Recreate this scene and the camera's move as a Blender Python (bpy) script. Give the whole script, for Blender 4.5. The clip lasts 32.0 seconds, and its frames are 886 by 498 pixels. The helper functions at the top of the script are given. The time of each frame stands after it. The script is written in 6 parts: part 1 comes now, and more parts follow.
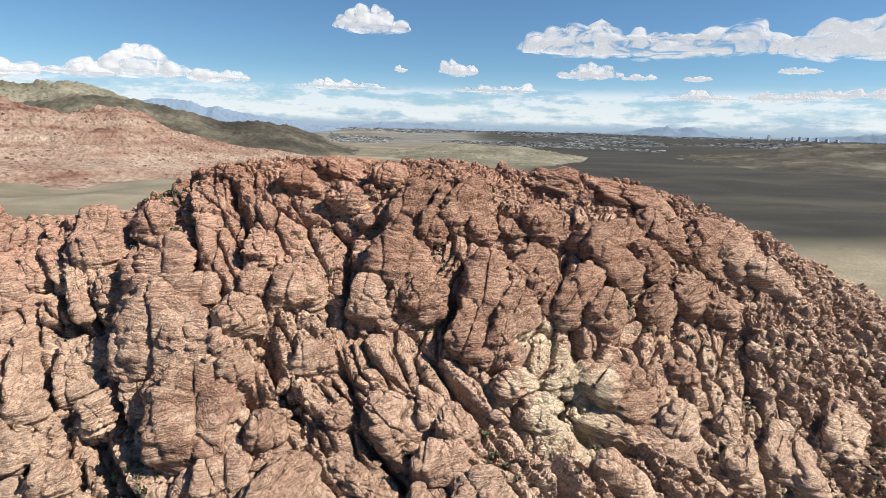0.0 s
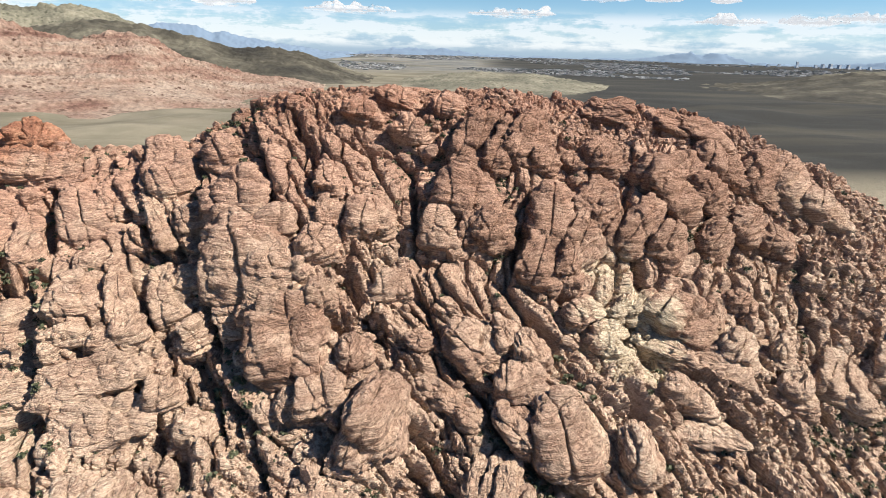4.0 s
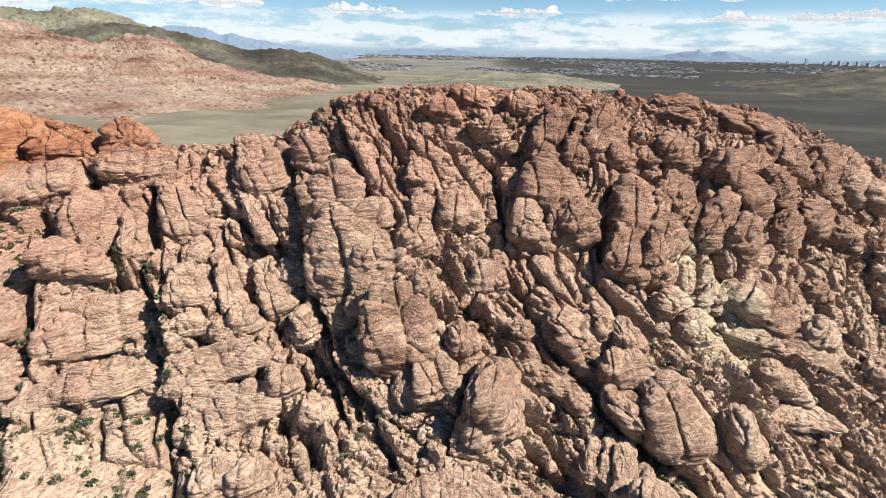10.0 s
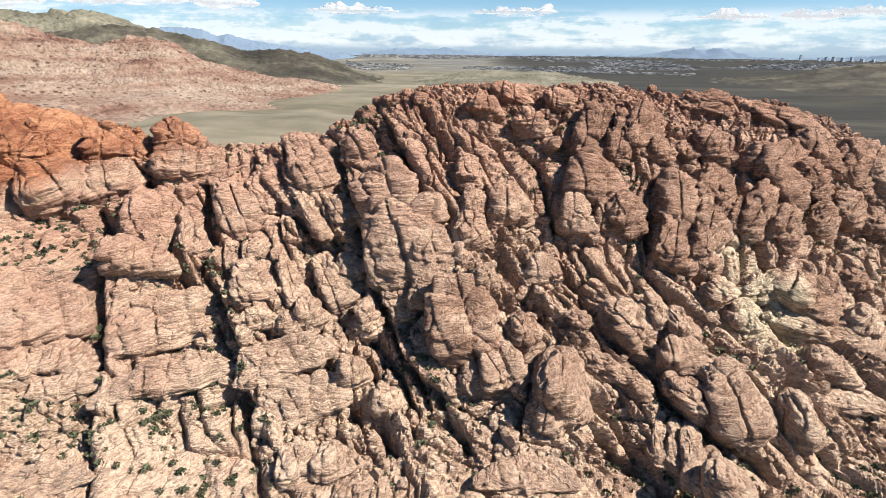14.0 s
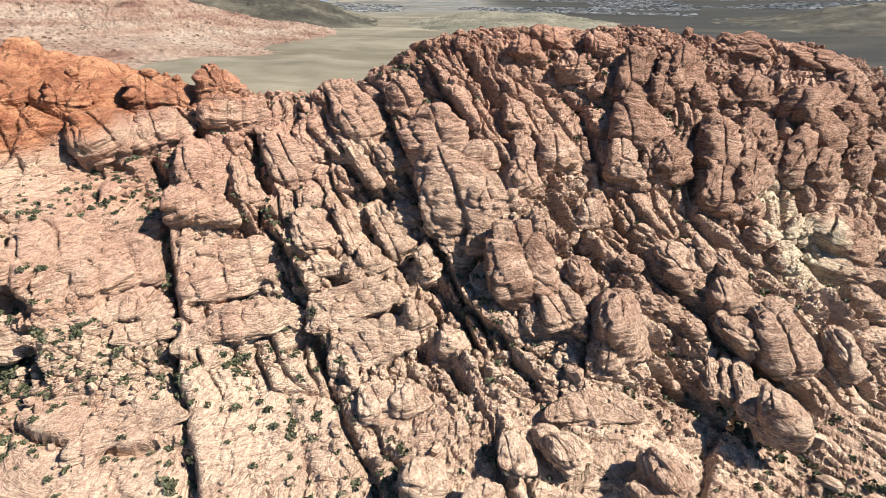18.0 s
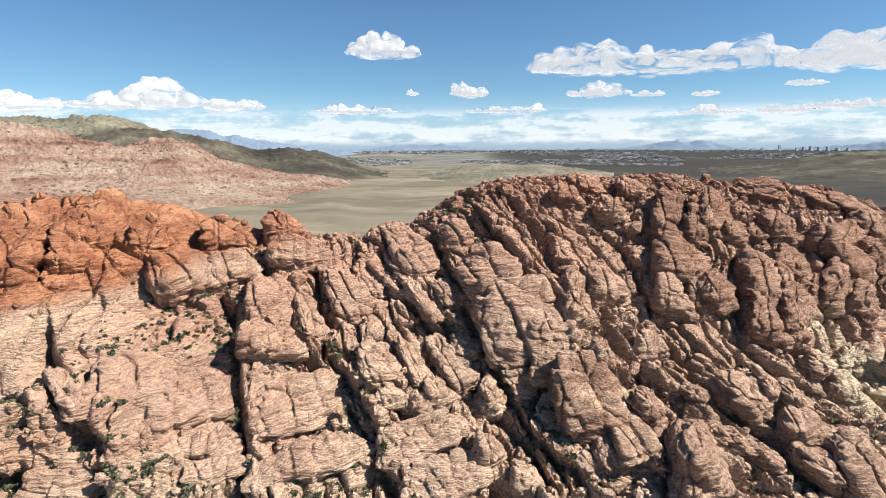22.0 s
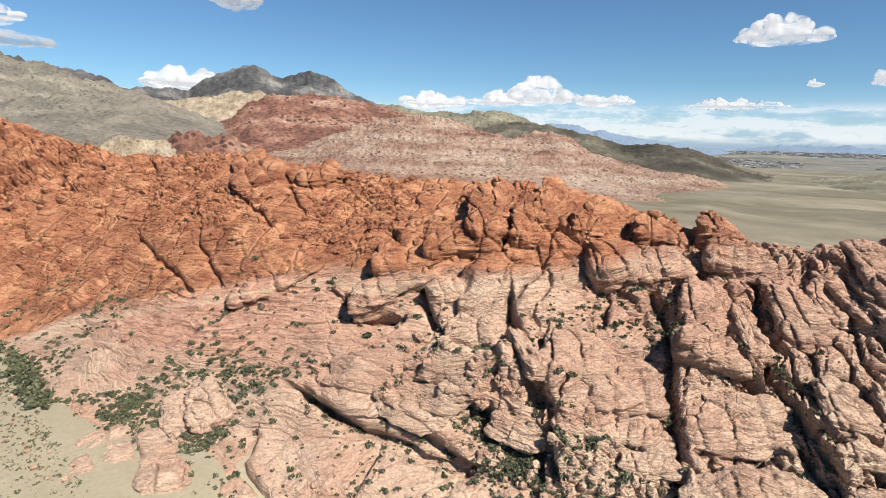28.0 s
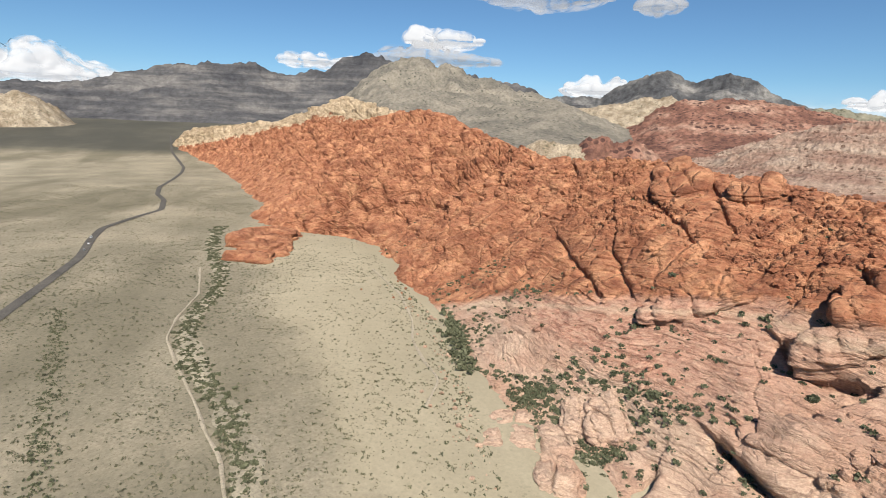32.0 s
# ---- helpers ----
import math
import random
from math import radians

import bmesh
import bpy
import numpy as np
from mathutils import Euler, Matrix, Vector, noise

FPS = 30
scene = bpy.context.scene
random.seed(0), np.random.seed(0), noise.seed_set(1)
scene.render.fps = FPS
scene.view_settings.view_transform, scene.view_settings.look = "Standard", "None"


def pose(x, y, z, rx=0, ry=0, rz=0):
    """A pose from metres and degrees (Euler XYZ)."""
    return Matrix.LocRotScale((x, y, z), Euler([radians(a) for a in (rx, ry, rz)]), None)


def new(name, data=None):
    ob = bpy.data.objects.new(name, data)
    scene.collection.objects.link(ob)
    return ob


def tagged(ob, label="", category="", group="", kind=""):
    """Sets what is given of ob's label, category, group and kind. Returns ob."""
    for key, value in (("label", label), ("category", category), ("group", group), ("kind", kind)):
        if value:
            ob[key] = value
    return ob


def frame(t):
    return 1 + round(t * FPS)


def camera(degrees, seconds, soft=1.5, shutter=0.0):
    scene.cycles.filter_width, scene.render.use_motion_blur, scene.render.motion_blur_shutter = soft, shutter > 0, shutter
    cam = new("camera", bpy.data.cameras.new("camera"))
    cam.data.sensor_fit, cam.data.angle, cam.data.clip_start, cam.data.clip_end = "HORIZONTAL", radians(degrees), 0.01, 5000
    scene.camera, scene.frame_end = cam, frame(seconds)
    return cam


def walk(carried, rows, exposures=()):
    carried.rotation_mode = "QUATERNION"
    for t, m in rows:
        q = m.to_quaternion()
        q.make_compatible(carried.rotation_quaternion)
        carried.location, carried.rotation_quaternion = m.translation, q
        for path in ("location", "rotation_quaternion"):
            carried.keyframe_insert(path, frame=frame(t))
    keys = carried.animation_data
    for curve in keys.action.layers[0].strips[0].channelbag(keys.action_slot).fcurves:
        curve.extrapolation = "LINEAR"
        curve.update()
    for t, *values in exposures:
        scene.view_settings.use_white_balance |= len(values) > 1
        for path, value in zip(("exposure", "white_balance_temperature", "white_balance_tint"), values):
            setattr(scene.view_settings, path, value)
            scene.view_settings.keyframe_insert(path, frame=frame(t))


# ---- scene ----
cam = camera(78.0, 32.0, soft=0.5)
METRES, EYE, TILT, LEAN, TURN = 200.0, 110.0, -13.0, -1.5, 0.0
ROWS = [
    (0.0, 0.0, 0.0, 0.0, 0.0, 0.0, -0.0),
    (0.5, -0.0166, -0.0018, -0.0009, -0.1, -3.67, -0.05),
    (1.0, -0.0306, -0.0047, 0.0025, 0.01, -6.68, -0.13),
    (1.5, -0.045, -0.007, 0.004, 0.2, -7.17, -0.19),
    (2.0, -0.0596, -0.0099, 0.0039, 0.4, -7.18, -0.2),
    (2.5, -0.0738, -0.0134, 0.0019, 0.65, -7.11, -0.23),
    (3.0, -0.0888, -0.0163, 0.0003, 0.79, -7.12, -0.23),
    (3.5, -0.104, -0.0189, 0.0001, 0.89, -7.15, -0.23),
    (5.5, -0.1602, -0.0331, -0.0043, 1.29, -7.03, -0.1),
    (6.0, -0.1759, -0.0367, -0.0052, 1.25, -7.06, -0.07),
    (6.5, -0.1911, -0.0399, -0.0058, 1.29, -7.04, -0.05),
    (7.0, -0.2043, -0.0438, -0.0059, 1.39, -7.08, -0.01),
    (7.5, -0.2203, -0.0467, -0.0071, 1.36, -7.08, -0.01),
    (8.0, -0.2344, -0.0506, -0.007, 1.42, -7.09, 0.05),
    (8.5, -0.2489, -0.0539, -0.008, 1.4, -7.09, 0.08),
    (9.0, -0.2647, -0.0564, -0.0094, 1.31, -7.08, 0.11),
    (9.5, -0.2781, -0.0604, -0.0101, 1.36, -7.11, 0.15),
    (10.0, -0.2929, -0.064, -0.0114, 1.37, -7.1, 0.19),
    (10.5, -0.3083, -0.0672, -0.0117, 1.35, -7.13, 0.24),
    (11.0, -0.3226, -0.0711, -0.0121, 1.43, -7.14, 0.28),
    (11.5, -0.3371, -0.0749, -0.0129, 1.47, -7.17, 0.29),
    (12.0, -0.3517, -0.0782, -0.0131, 1.41, -7.22, 0.35),
    (12.5, -0.3668, -0.0812, -0.014, 1.23, -7.2, 0.46),
    (13.0, -0.3813, -0.0847, -0.0152, 1.07, -7.17, 0.53),
    (13.5, -0.3958, -0.0882, -0.0162, 0.93, -7.17, 0.65),
    (15.5, -0.4571, -0.1032, -0.0247, 0.37, -7.27, 0.99),
    (16.0, -0.4726, -0.1051, -0.0222, 0.16, -11.69, 1.02),
    (16.5, -0.4861, -0.1093, -0.0268, 0.12, -14.6, 1.09),
    (17.0, -0.5011, -0.1099, -0.0213, -0.01, -18.61, 1.08),
    (17.5, -0.5157, -0.1125, -0.0178, -0.06, -18.45, 1.13),
    (18.0, -0.5324, -0.1164, -0.0158, -0.06, -12.56, 1.22),
    (18.5, -0.5482, -0.1226, -0.0171, 0.01, -6.1, 1.38),
    (19.0, -0.5617, -0.1306, -0.0245, 0.19, -2.4, 1.49),
    (19.5, -0.5769, -0.1352, -0.0236, 0.23, -2.5, 1.53),
    (20.0, -0.5923, -0.1385, -0.0187, 0.14, -2.6, 1.54),
    (20.5, -0.6066, -0.1449, -0.0264, 0.08, 2.38, 1.76),
    (21.0, -0.6224, -0.1495, -0.0251, 0.09, 2.22, 1.78),
    (21.5, -0.6364, -0.1543, -0.0243, 0.18, 2.16, 1.79),
    (22.0, -0.6514, -0.1588, -0.025, 0.06, 2.13, 1.85),
    (22.5, -0.6658, -0.1626, -0.0257, -0.14, 2.1, 1.94),
    (23.0, -0.6811, -0.1667, -0.0262, -0.45, 2.07, 2.04),
    (23.5, -0.6969, -0.1706, -0.0271, -0.59, 2.03, 2.13),
    (24.0, -0.7135, -0.1741, -0.0274, -1.01, 2.0, 2.28),
    (24.5, -0.7281, -0.1785, -0.0296, 0.5, 2.08, 1.9),
    (26.5, -0.7957, -0.1923, -0.0292, 17.77, 1.54, -3.13),
    (27.0, -0.8093, -0.194, -0.0288, 23.36, 1.04, -4.63),
    (27.5, -0.8242, -0.1975, -0.0303, 29.03, 0.52, -6.11),
    (28.0, -0.8415, -0.2016, -0.0323, 34.62, -0.1, -7.55),
    (28.5, -0.8567, -0.2038, -0.0322, 40.03, -0.87, -8.84),
    (29.0, -0.8723, -0.2062, -0.0328, 44.78, -1.63, -9.88),
    (29.5, -0.8861, -0.2084, -0.0334, 49.61, -2.49, -10.85),
    (30.0, -0.9011, -0.2111, -0.0345, 54.37, -3.28, -11.72),
    (30.5, -0.917, -0.2118, -0.0357, 59.06, -4.12, -12.52),
    (31.0, -0.9311, -0.2169, -0.037, 63.98, -5.1, -13.24),
    (31.5, -0.9461, -0.2195, -0.038, 69.24, -6.22, -13.87),
    (32.0, -0.9627, -0.2214, -0.0395, 74.2, -7.28, -14.4),
]
walk(cam, [(t, pose(0, 0, EYE, TILT, LEAN, TURN) @ pose(METRES * x, METRES * y, METRES * z, 90 + pitch, roll, yaw)) for t, x, y, z, yaw, pitch, roll in ROWS],
     [(0.0, 0.74), (1.5, 0.84), (9.0, 0.85), (12.0, 0.86), (16.0, 0.98), (18.0, 1.02), (20.0, 0.90), (21.0, 0.88), (25.0, 0.84), (28.0, 0.76), (32.0, 0.68)])

# ---- light: midday sun from the south, clear sky with fair-weather cumulus ----
SUN_AZ, SUN_EL = 101.0, 46.0          # degrees clockwise from +y, degrees above the horizon
world = bpy.data.worlds.new("desert_sky")
scene.world = world
world.use_nodes = True
wt = world.node_tree
wt.nodes.clear()
sky = wt.nodes.new("ShaderNodeTexSky")
sky.sky_type, sky.sun_disc = "NISHITA", False
sky.sun_elevation, sky.sun_rotation = radians(SUN_EL), radians(SUN_AZ)
sky.altitude, sky.air_density, sky.dust_density, sky.ozone_density = 1500, 1.0, 0.05, 2.6
bg = wt.nodes.new("ShaderNodeBackground")
bg.inputs["Strength"].default_value = 0.0503
wo = wt.nodes.new("ShaderNodeOutputWorld")
tint = wt.nodes.new("ShaderNodeMix")
tint.data_type, tint.blend_type = "RGBA", "MULTIPLY"
tint.inputs[0].default_value, tint.inputs[7].default_value = 1.0, (0.82, 1.09, 1.24, 1)
wt.links.new(sky.outputs[0], tint.inputs[6])
wt.links.new(tint.outputs[2], bg.inputs[0])
wt.links.new(bg.outputs[0], wo.inputs[0])
sun = new("sun", bpy.data.lights.new("sun", "SUN"))
sun.data.energy, sun.data.angle, sun.data.color = 5.0, radians(0.5), (1.0, 0.92, 0.80)
sd = Vector((math.sin(radians(SUN_AZ)) * math.cos(radians(SUN_EL)), math.cos(radians(SUN_AZ)) * math.cos(radians(SUN_EL)), math.sin(radians(SUN_EL))))
sun.matrix_world = Matrix.Translation((0, 0, 900)) @ sd.to_track_quat("Z", "Y").to_matrix().to_4x4()


# ---- numeric noise ----
def hash3(ix, iy, iz, seed):
    h = (ix.astype(np.int64) * 374761393 + iy.astype(np.int64) * 668265263 + iz.astype(np.int64) * 2147483647 + seed * 974634777) & 0xFFFFFFFF
    h = ((h ^ (h >> 13)) * 1274126177) & 0xFFFFFFFF
    h = ((h ^ (h >> 16)) * 2246822519) & 0xFFFFFFFF
    return ((h ^ (h >> 15)) & 0xFFFFFF) / float(0xFFFFFF)


def vnoise(x, y, z, seed=0):
    """Smooth value noise, -1 to 1."""
    x, y, z = np.broadcast_arrays(np.asarray(x, float), np.asarray(y, float), np.asarray(z, float))
    ix, iy, iz = np.floor(x), np.floor(y), np.floor(z)
    fx, fy, fz = x - ix, y - iy, z - iz
    fx, fy, fz = (f * f * f * (f * (f * 6 - 15) + 10) for f in (fx, fy, fz))
    out = 0
    for dx in (0, 1):
        for dy in (0, 1):
            for dz in (0, 1):
                w = (fx if dx else 1 - fx) * (fy if dy else 1 - fy) * (fz if dz else 1 - fz)
                out = out + w * hash3(ix + dx, iy + dy, iz + dz, seed)
    return out * 2 - 1


def fbm(x, y, z, octaves=4, seed=0, gain=0.5):
    out, a, f = 0, 1.0, 1.0
    for o in range(octaves):
        out = out + a * vnoise(x * f, y * f, z * f, seed + o * 17)
        a, f = a * gain, f * 2.03
    return out


def cells(u, v, seed=0):
    """Worley cells in the plane: distance to the nearest edge (0 in the joint), the cell's own random number and offset from its middle."""
    iu, iv = np.floor(u), np.floor(v)
    zero = np.zeros_like(iu)
    f1, f2 = np.full(u.shape, 9.0), np.full(u.shape, 9.0)
    rnd, ou, ov = np.zeros(u.shape), np.zeros(u.shape), np.zeros(u.shape)
    for du in (-1, 0, 1):
        for dv in (-1, 0, 1):
            cu, cv = iu + du, iv + dv
            pu = cu + 0.15 + 0.7 * hash3(cu, cv, zero, seed)
            pv = cv + 0.15 + 0.7 * hash3(cu, cv, zero + 1, seed)
            d = np.hypot(u - pu, v - pv)
            near = d < f1
            f2 = np.where(near, f1, np.minimum(f2, d))
            r = hash3(cu, cv, zero + 2, seed)
            rnd, ou, ov = np.where(near, r, rnd), np.where(near, u - pu, ou), np.where(near, v - pv, ov)
            f1 = np.where(near, d, f1)
    return f2 - f1, rnd, ou, ov


def smooth(a, b, x):
    """0 at a, 1 at b, eased between."""
    t = np.clip((x - a) / (b - a), 0, 1)
    return t * t * (3 - 2 * t)


# ---- materials ----
def ramp(nt, fac, stops, kind="LINEAR"):
    n = nt.nodes.new("ShaderNodeValToRGB")
    n.color_ramp.interpolation = kind
    while len(n.color_ramp.elements) < len(stops):
        n.color_ramp.elements.new(0.5)
    for e, (p, c) in zip(n.color_ramp.elements, stops):
        e.position, e.color = p, (*c, 1) if len(c) == 3 else c
    nt.links.new(fac, n.inputs[0])
    return n.outputs[0]


def noise_node(nt, vec, scale, detail=4, rough=0.55, distort=0.0):
    n = nt.nodes.new("ShaderNodeTexNoise")
    n.inputs["Scale"].default_value, n.inputs["Detail"].default_value = scale, detail
    n.inputs["Roughness"].default_value, n.inputs["Distortion"].default_value = rough, distort
    nt.links.new(vec, n.inputs["Vector"])
    return n.outputs["Fac"]


def mixc(nt, fac, a, b, mode="MIX"):
    n = nt.nodes.new("ShaderNodeMix")
    n.data_type, n.blend_type = "RGBA", mode
    for sock, v in ((n.inputs[0], fac), (n.inputs[6], a), (n.inputs[7], b)):
        if isinstance(v, (int, float)):
            sock.default_value = v
        elif isinstance(v, tuple):
            sock.default_value = (*v, 1)
        else:
            nt.links.new(v, sock)
    return n.outputs[2]


def mth(nt, op, a, b=None, clamp=False):
    n = nt.nodes.new("ShaderNodeMath")
    n.operation, n.use_clamp = op, clamp
    for sock, v in zip(n.inputs, (a, b)):
        if v is None:
            continue
        if isinstance(v, (int, float)):
            sock.default_value = v
        else:
            nt.links.new(v, sock)
    return n.outputs[0]


def stretch(nt, vec, sx, sy, sz):
    n = nt.nodes.new("ShaderNodeVectorMath")
    n.operation = "MULTIPLY"
    nt.links.new(vec, n.inputs[0])
    n.inputs[1].default_value = (sx, sy, sz)
    return n.outputs[0]


def start(name, rough=0.9):
    m = bpy.data.materials.new(name)
    m.use_nodes = True
    nt = m.node_tree
    b = nt.nodes["Principled BSDF"]
    b.inputs["Roughness"].default_value = rough
    b.inputs["Specular IOR Level"].default_value = 0.2
    geo = nt.nodes.new("ShaderNodeNewGeometry")
    return m, nt, b, geo.outputs["Position"]


def bump(nt, b, height, strength, dist):
    n = nt.nodes.new("ShaderNodeBump")
    n.inputs["Strength"].default_value, n.inputs["Distance"].default_value = strength, dist
    nt.links.new(height, n.inputs["Height"])
    nt.links.new(n.outputs[0], b.inputs["Normal"])


def sandstone():
    """Cross-bedded sandstone: iron-red above the bleached line, pale pink and cream below it, brown varnish on the domes."""
    m, nt, b, pos = start("aztec_sandstone", 0.92)
    sep = nt.nodes.new("ShaderNodeSeparateXYZ")
    nt.links.new(pos, sep.inputs[0])
    X, Y, Z = sep.outputs
    # height of the colour boundary along the ridge
    along = mth(nt, "MULTIPLY_ADD", X, 1 / 800.0)
    along.node.inputs[2].default_value = 0.75
    line = ramp(nt, along, [(0.0, (0.0,) * 3), (0.1, (0.02,) * 3), (0.28, (0.41,) * 3), (0.375, (0.49,) * 3), (0.425, (0.53,) * 3), (0.47, (0.62,) * 3), (0.51, (0.64,) * 3), (0.57, (0.755,) * 3), (0.75, (0.775,) * 3), (1.0, (0.74,) * 3)])
    big = noise_node(nt, pos, 0.012, 4)
    mid = noise_node(nt, pos, 0.07, 5, 0.6)
    above = mth(nt, "SUBTRACT", Z, mth(nt, "MULTIPLY", line, 100.0))
    above = mth(nt, "ADD", above, mth(nt, "MULTIPLY", mth(nt, "SUBTRACT", mid, 0.5), mth(nt, "MULTIPLY_ADD", ramp(nt, along, [(0.42, (0,) * 3), (0.52, (1,) * 3)]), 20.0)))
    above.node.inputs[1].links[0].from_node.inputs[1].links[0].from_node.inputs[2].default_value = 9.0
    above = mth(nt, "ADD", above, mth(nt, "MULTIPLY", ramp(nt, along, [(0.0, (1,) * 3), (0.12, (0,) * 3)]), 34.0))
    red = mth(nt, "MULTIPLY_ADD", above, 1 / 5.0, True)
    red.node.inputs[2].default_value = 0.5
    # laminae
    warp = nt.nodes.new("ShaderNodeTexNoise")
    warp.inputs["Scale"].default_value, warp.inputs["Detail"].default_value = 0.035, 3
    nt.links.new(pos, warp.inputs["Vector"])
    wv = nt.nodes.new("ShaderNodeVectorMath")
    wv.operation = "MULTIPLY_ADD"
    nt.links.new(warp.outputs["Color"], wv.inputs[0])
    wv.inputs[1].default_value = (5, 5, 8)
    nt.links.new(pos, wv.inputs[2])
    # every set of beds dips its own way
    sets = nt.nodes.new("ShaderNodeTexVoronoi")
    sets.inputs["Scale"].default_value = 1.0
    nt.links.new(stretch(nt, wv.outputs[0], 0.022, 0.022, 0.075), sets.inputs["Vector"])
    turn = nt.nodes.new("ShaderNodeSeparateColor")
    nt.links.new(sets.outputs["Color"], turn.inputs[0])
    wsep = nt.nodes.new("ShaderNodeSeparateXYZ")
    nt.links.new(wv.outputs[0], wsep.inputs[0])
    dip = mth(nt, "ADD", mth(nt, "MULTIPLY", mth(nt, "SUBTRACT", turn.outputs[0], 0.5), mth(nt, "MULTIPLY", wsep.outputs[0], 0.55)), mth(nt, "MULTIPLY", mth(nt, "SUBTRACT", turn.outputs[1], 0.5), mth(nt, "MULTIPLY", wsep.outputs[1], 0.45)))
    bedz = mth(nt, "ADD", wsep.outputs[2], dip)
    ripple = noise_node(nt, pos, 0.16, 3, 0.6)
    saw = mth(nt, "FRACT", mth(nt, "ADD", mth(nt, "MULTIPLY", bedz, 0.95), mth(nt, "MULTIPLY", ripple, 1.0)))
    saw2 = mth(nt, "FRACT", mth(nt, "ADD", mth(nt, "MULTIPLY", bedz, 0.31), mth(nt, "MULTIPLY", ripple, 0.7)))
    bedv = nt.nodes.new("ShaderNodeCombineXYZ")
    for sock, v in zip(bedv.inputs, (wsep.outputs[0], wsep.outputs[1], bedz)):
        nt.links.new(v, sock)
    lam = noise_node(nt, stretch(nt, bedv.outputs[0], 0.07, 0.07, 1.0), 1.0, 3, 0.65)
    lam2 = noise_node(nt, stretch(nt, wv.outputs[0], 0.25, 0.25, 0.5), 1.0, 4, 0.6)
    fine = noise_node(nt, pos, 1.0, 6, 0.85)
    # pale rock: pink, cream, tan, with darker laminae
    pale = ramp(nt, big, [(0.30, (0.57, 0.42, 0.32)), (0.44, (0.61, 0.475, 0.36)), (0.56, (0.67, 0.55, 0.41)), (0.70, (0.57, 0.42, 0.325))])
    # pinker in the far slabs
    pale = mixc(nt, ramp(nt, along, [(0.30, (0.75,) * 3), (0.44, (0.6,) * 3), (0.60, (0.1,) * 3)]), pale, (0.55, 0.395, 0.305))
    grain = ramp(nt, noise_node(nt, pos, 0.06, 3), [(0.42, (0.25,) * 3), (0.60, (1.0,) * 3)])
    lamw = mth(nt, "MAXIMUM", mth(nt, "MULTIPLY", ramp(nt, saw, [(0.78, (0,) * 3), (0.88, (1,) * 3), (1.0, (1,) * 3)]), ramp(nt, noise_node(nt, pos, 0.11, 3), [(0.46, (0.0,) * 3), (0.58, (0.85,) * 3)])),
               mth(nt, "MULTIPLY", ramp(nt, lam, [(0.54, (0,) * 3), (0.58, (1,) * 3)]), mth(nt, "MULTIPLY", grain, 0.7)))
    # thin dark partings that follow the beds
    thread = mth(nt, "FRACT", mth(nt, "MULTIPLY", lam, 7.0))
    thread = mth(nt, "MULTIPLY", ramp(nt, thread, [(0.70, (0,) * 3), (0.86, (1,) * 3), (0.97, (1,) * 3), (1.0, (0,) * 3)]), ramp(nt, noise_node(nt, pos, 0.19, 3, 0.6), [(0.40, (0.15,) * 3), (0.56, (0.9,) * 3)]))
    clean = ramp(nt, along, [(0.40, (0.45,) * 3), (0.54, (1,) * 3)])
    lamw = mth(nt, "MULTIPLY", mth(nt, "MAXIMUM", mth(nt, "MULTIPLY", lamw, 0.8), thread), clean)
    pale = mixc(nt, lamw, pale, (0.30, 0.19, 0.15))
    pale = mixc(nt, mth(nt, "MULTIPLY", ramp(nt, saw2, [(0.88, (0,) * 3), (0.94, (1,) * 3), (1.0, (1,) * 3)]), mth(nt, "MULTIPLY", grain, 0.6)), pale, (0.24, 0.145, 0.11))
    # iron stains
    pale = mixc(nt, mth(nt, "MULTIPLY", ramp(nt, noise_node(nt, stretch(nt, pos, 0.03, 0.03, 0.075), 1.0, 6, 0.62), [(0.47, (0,) * 3), (0.60, (1,) * 3)]), 0.55), pale, (0.47, 0.285, 0.205))
    # duskier towards the south
    dusk = ramp(nt, along, [(0.50, (0,) * 3), (0.64, (0.75,) * 3), (0.76, (0.8,) * 3), (0.84, (0.6,) * 3), (1.0, (0.5,) * 3)])
    pale = mixc(nt, dusk, pale, mixc(nt, lamw, (0.60, 0.45, 0.345), (0.29, 0.185, 0.135)))
    # bleached low on the slope
    pale = mixc(nt, mth(nt, "MULTIPLY", ramp(nt, mth(nt, "MULTIPLY", mth(nt, "ADD", Z, mth(nt, "MULTIPLY", big, 30.0)), 0.01), [(0.10, (1,) * 3), (0.34, (0,) * 3)]), mth(nt, "MULTIPLY", ramp(nt, along, [(0.44, (0,) * 3), (0.52, (0.5,) * 3)]), mth(nt, "SUBTRACT", 1.0, lamw))), pale, (0.66, 0.53, 0.41))
    # rust washed down from the red beds over the upper slope
    wash = mth(nt, "ADD", mth(nt, "MULTIPLY", above, 0.02), mth(nt, "MULTIPLY", mth(nt, "SUBTRACT", noise_node(nt, pos, 0.05, 5, 0.65), 0.5), 1.3))
    wash = mth(nt, "MULTIPLY", ramp(nt, mth(nt, "ADD", wash, 1.0), [(0.15, (0,) * 3), (0.60, (0.9,) * 3)]), ramp(nt, along, [(0.40, (0,) * 3), (0.47, (0.9,) * 3), (0.62, (0.75,) * 3), (1.0, (0.6,) * 3)]))
    pale = mixc(nt, wash, pale, mixc(nt, lamw, (0.51, 0.315, 0.235), (0.25, 0.14, 0.105)))
    # red rock, deep orange to the north, brown-red to the south
    south = ramp(nt, along, [(0.44, (0,) * 3), (0.58, (1,) * 3)])
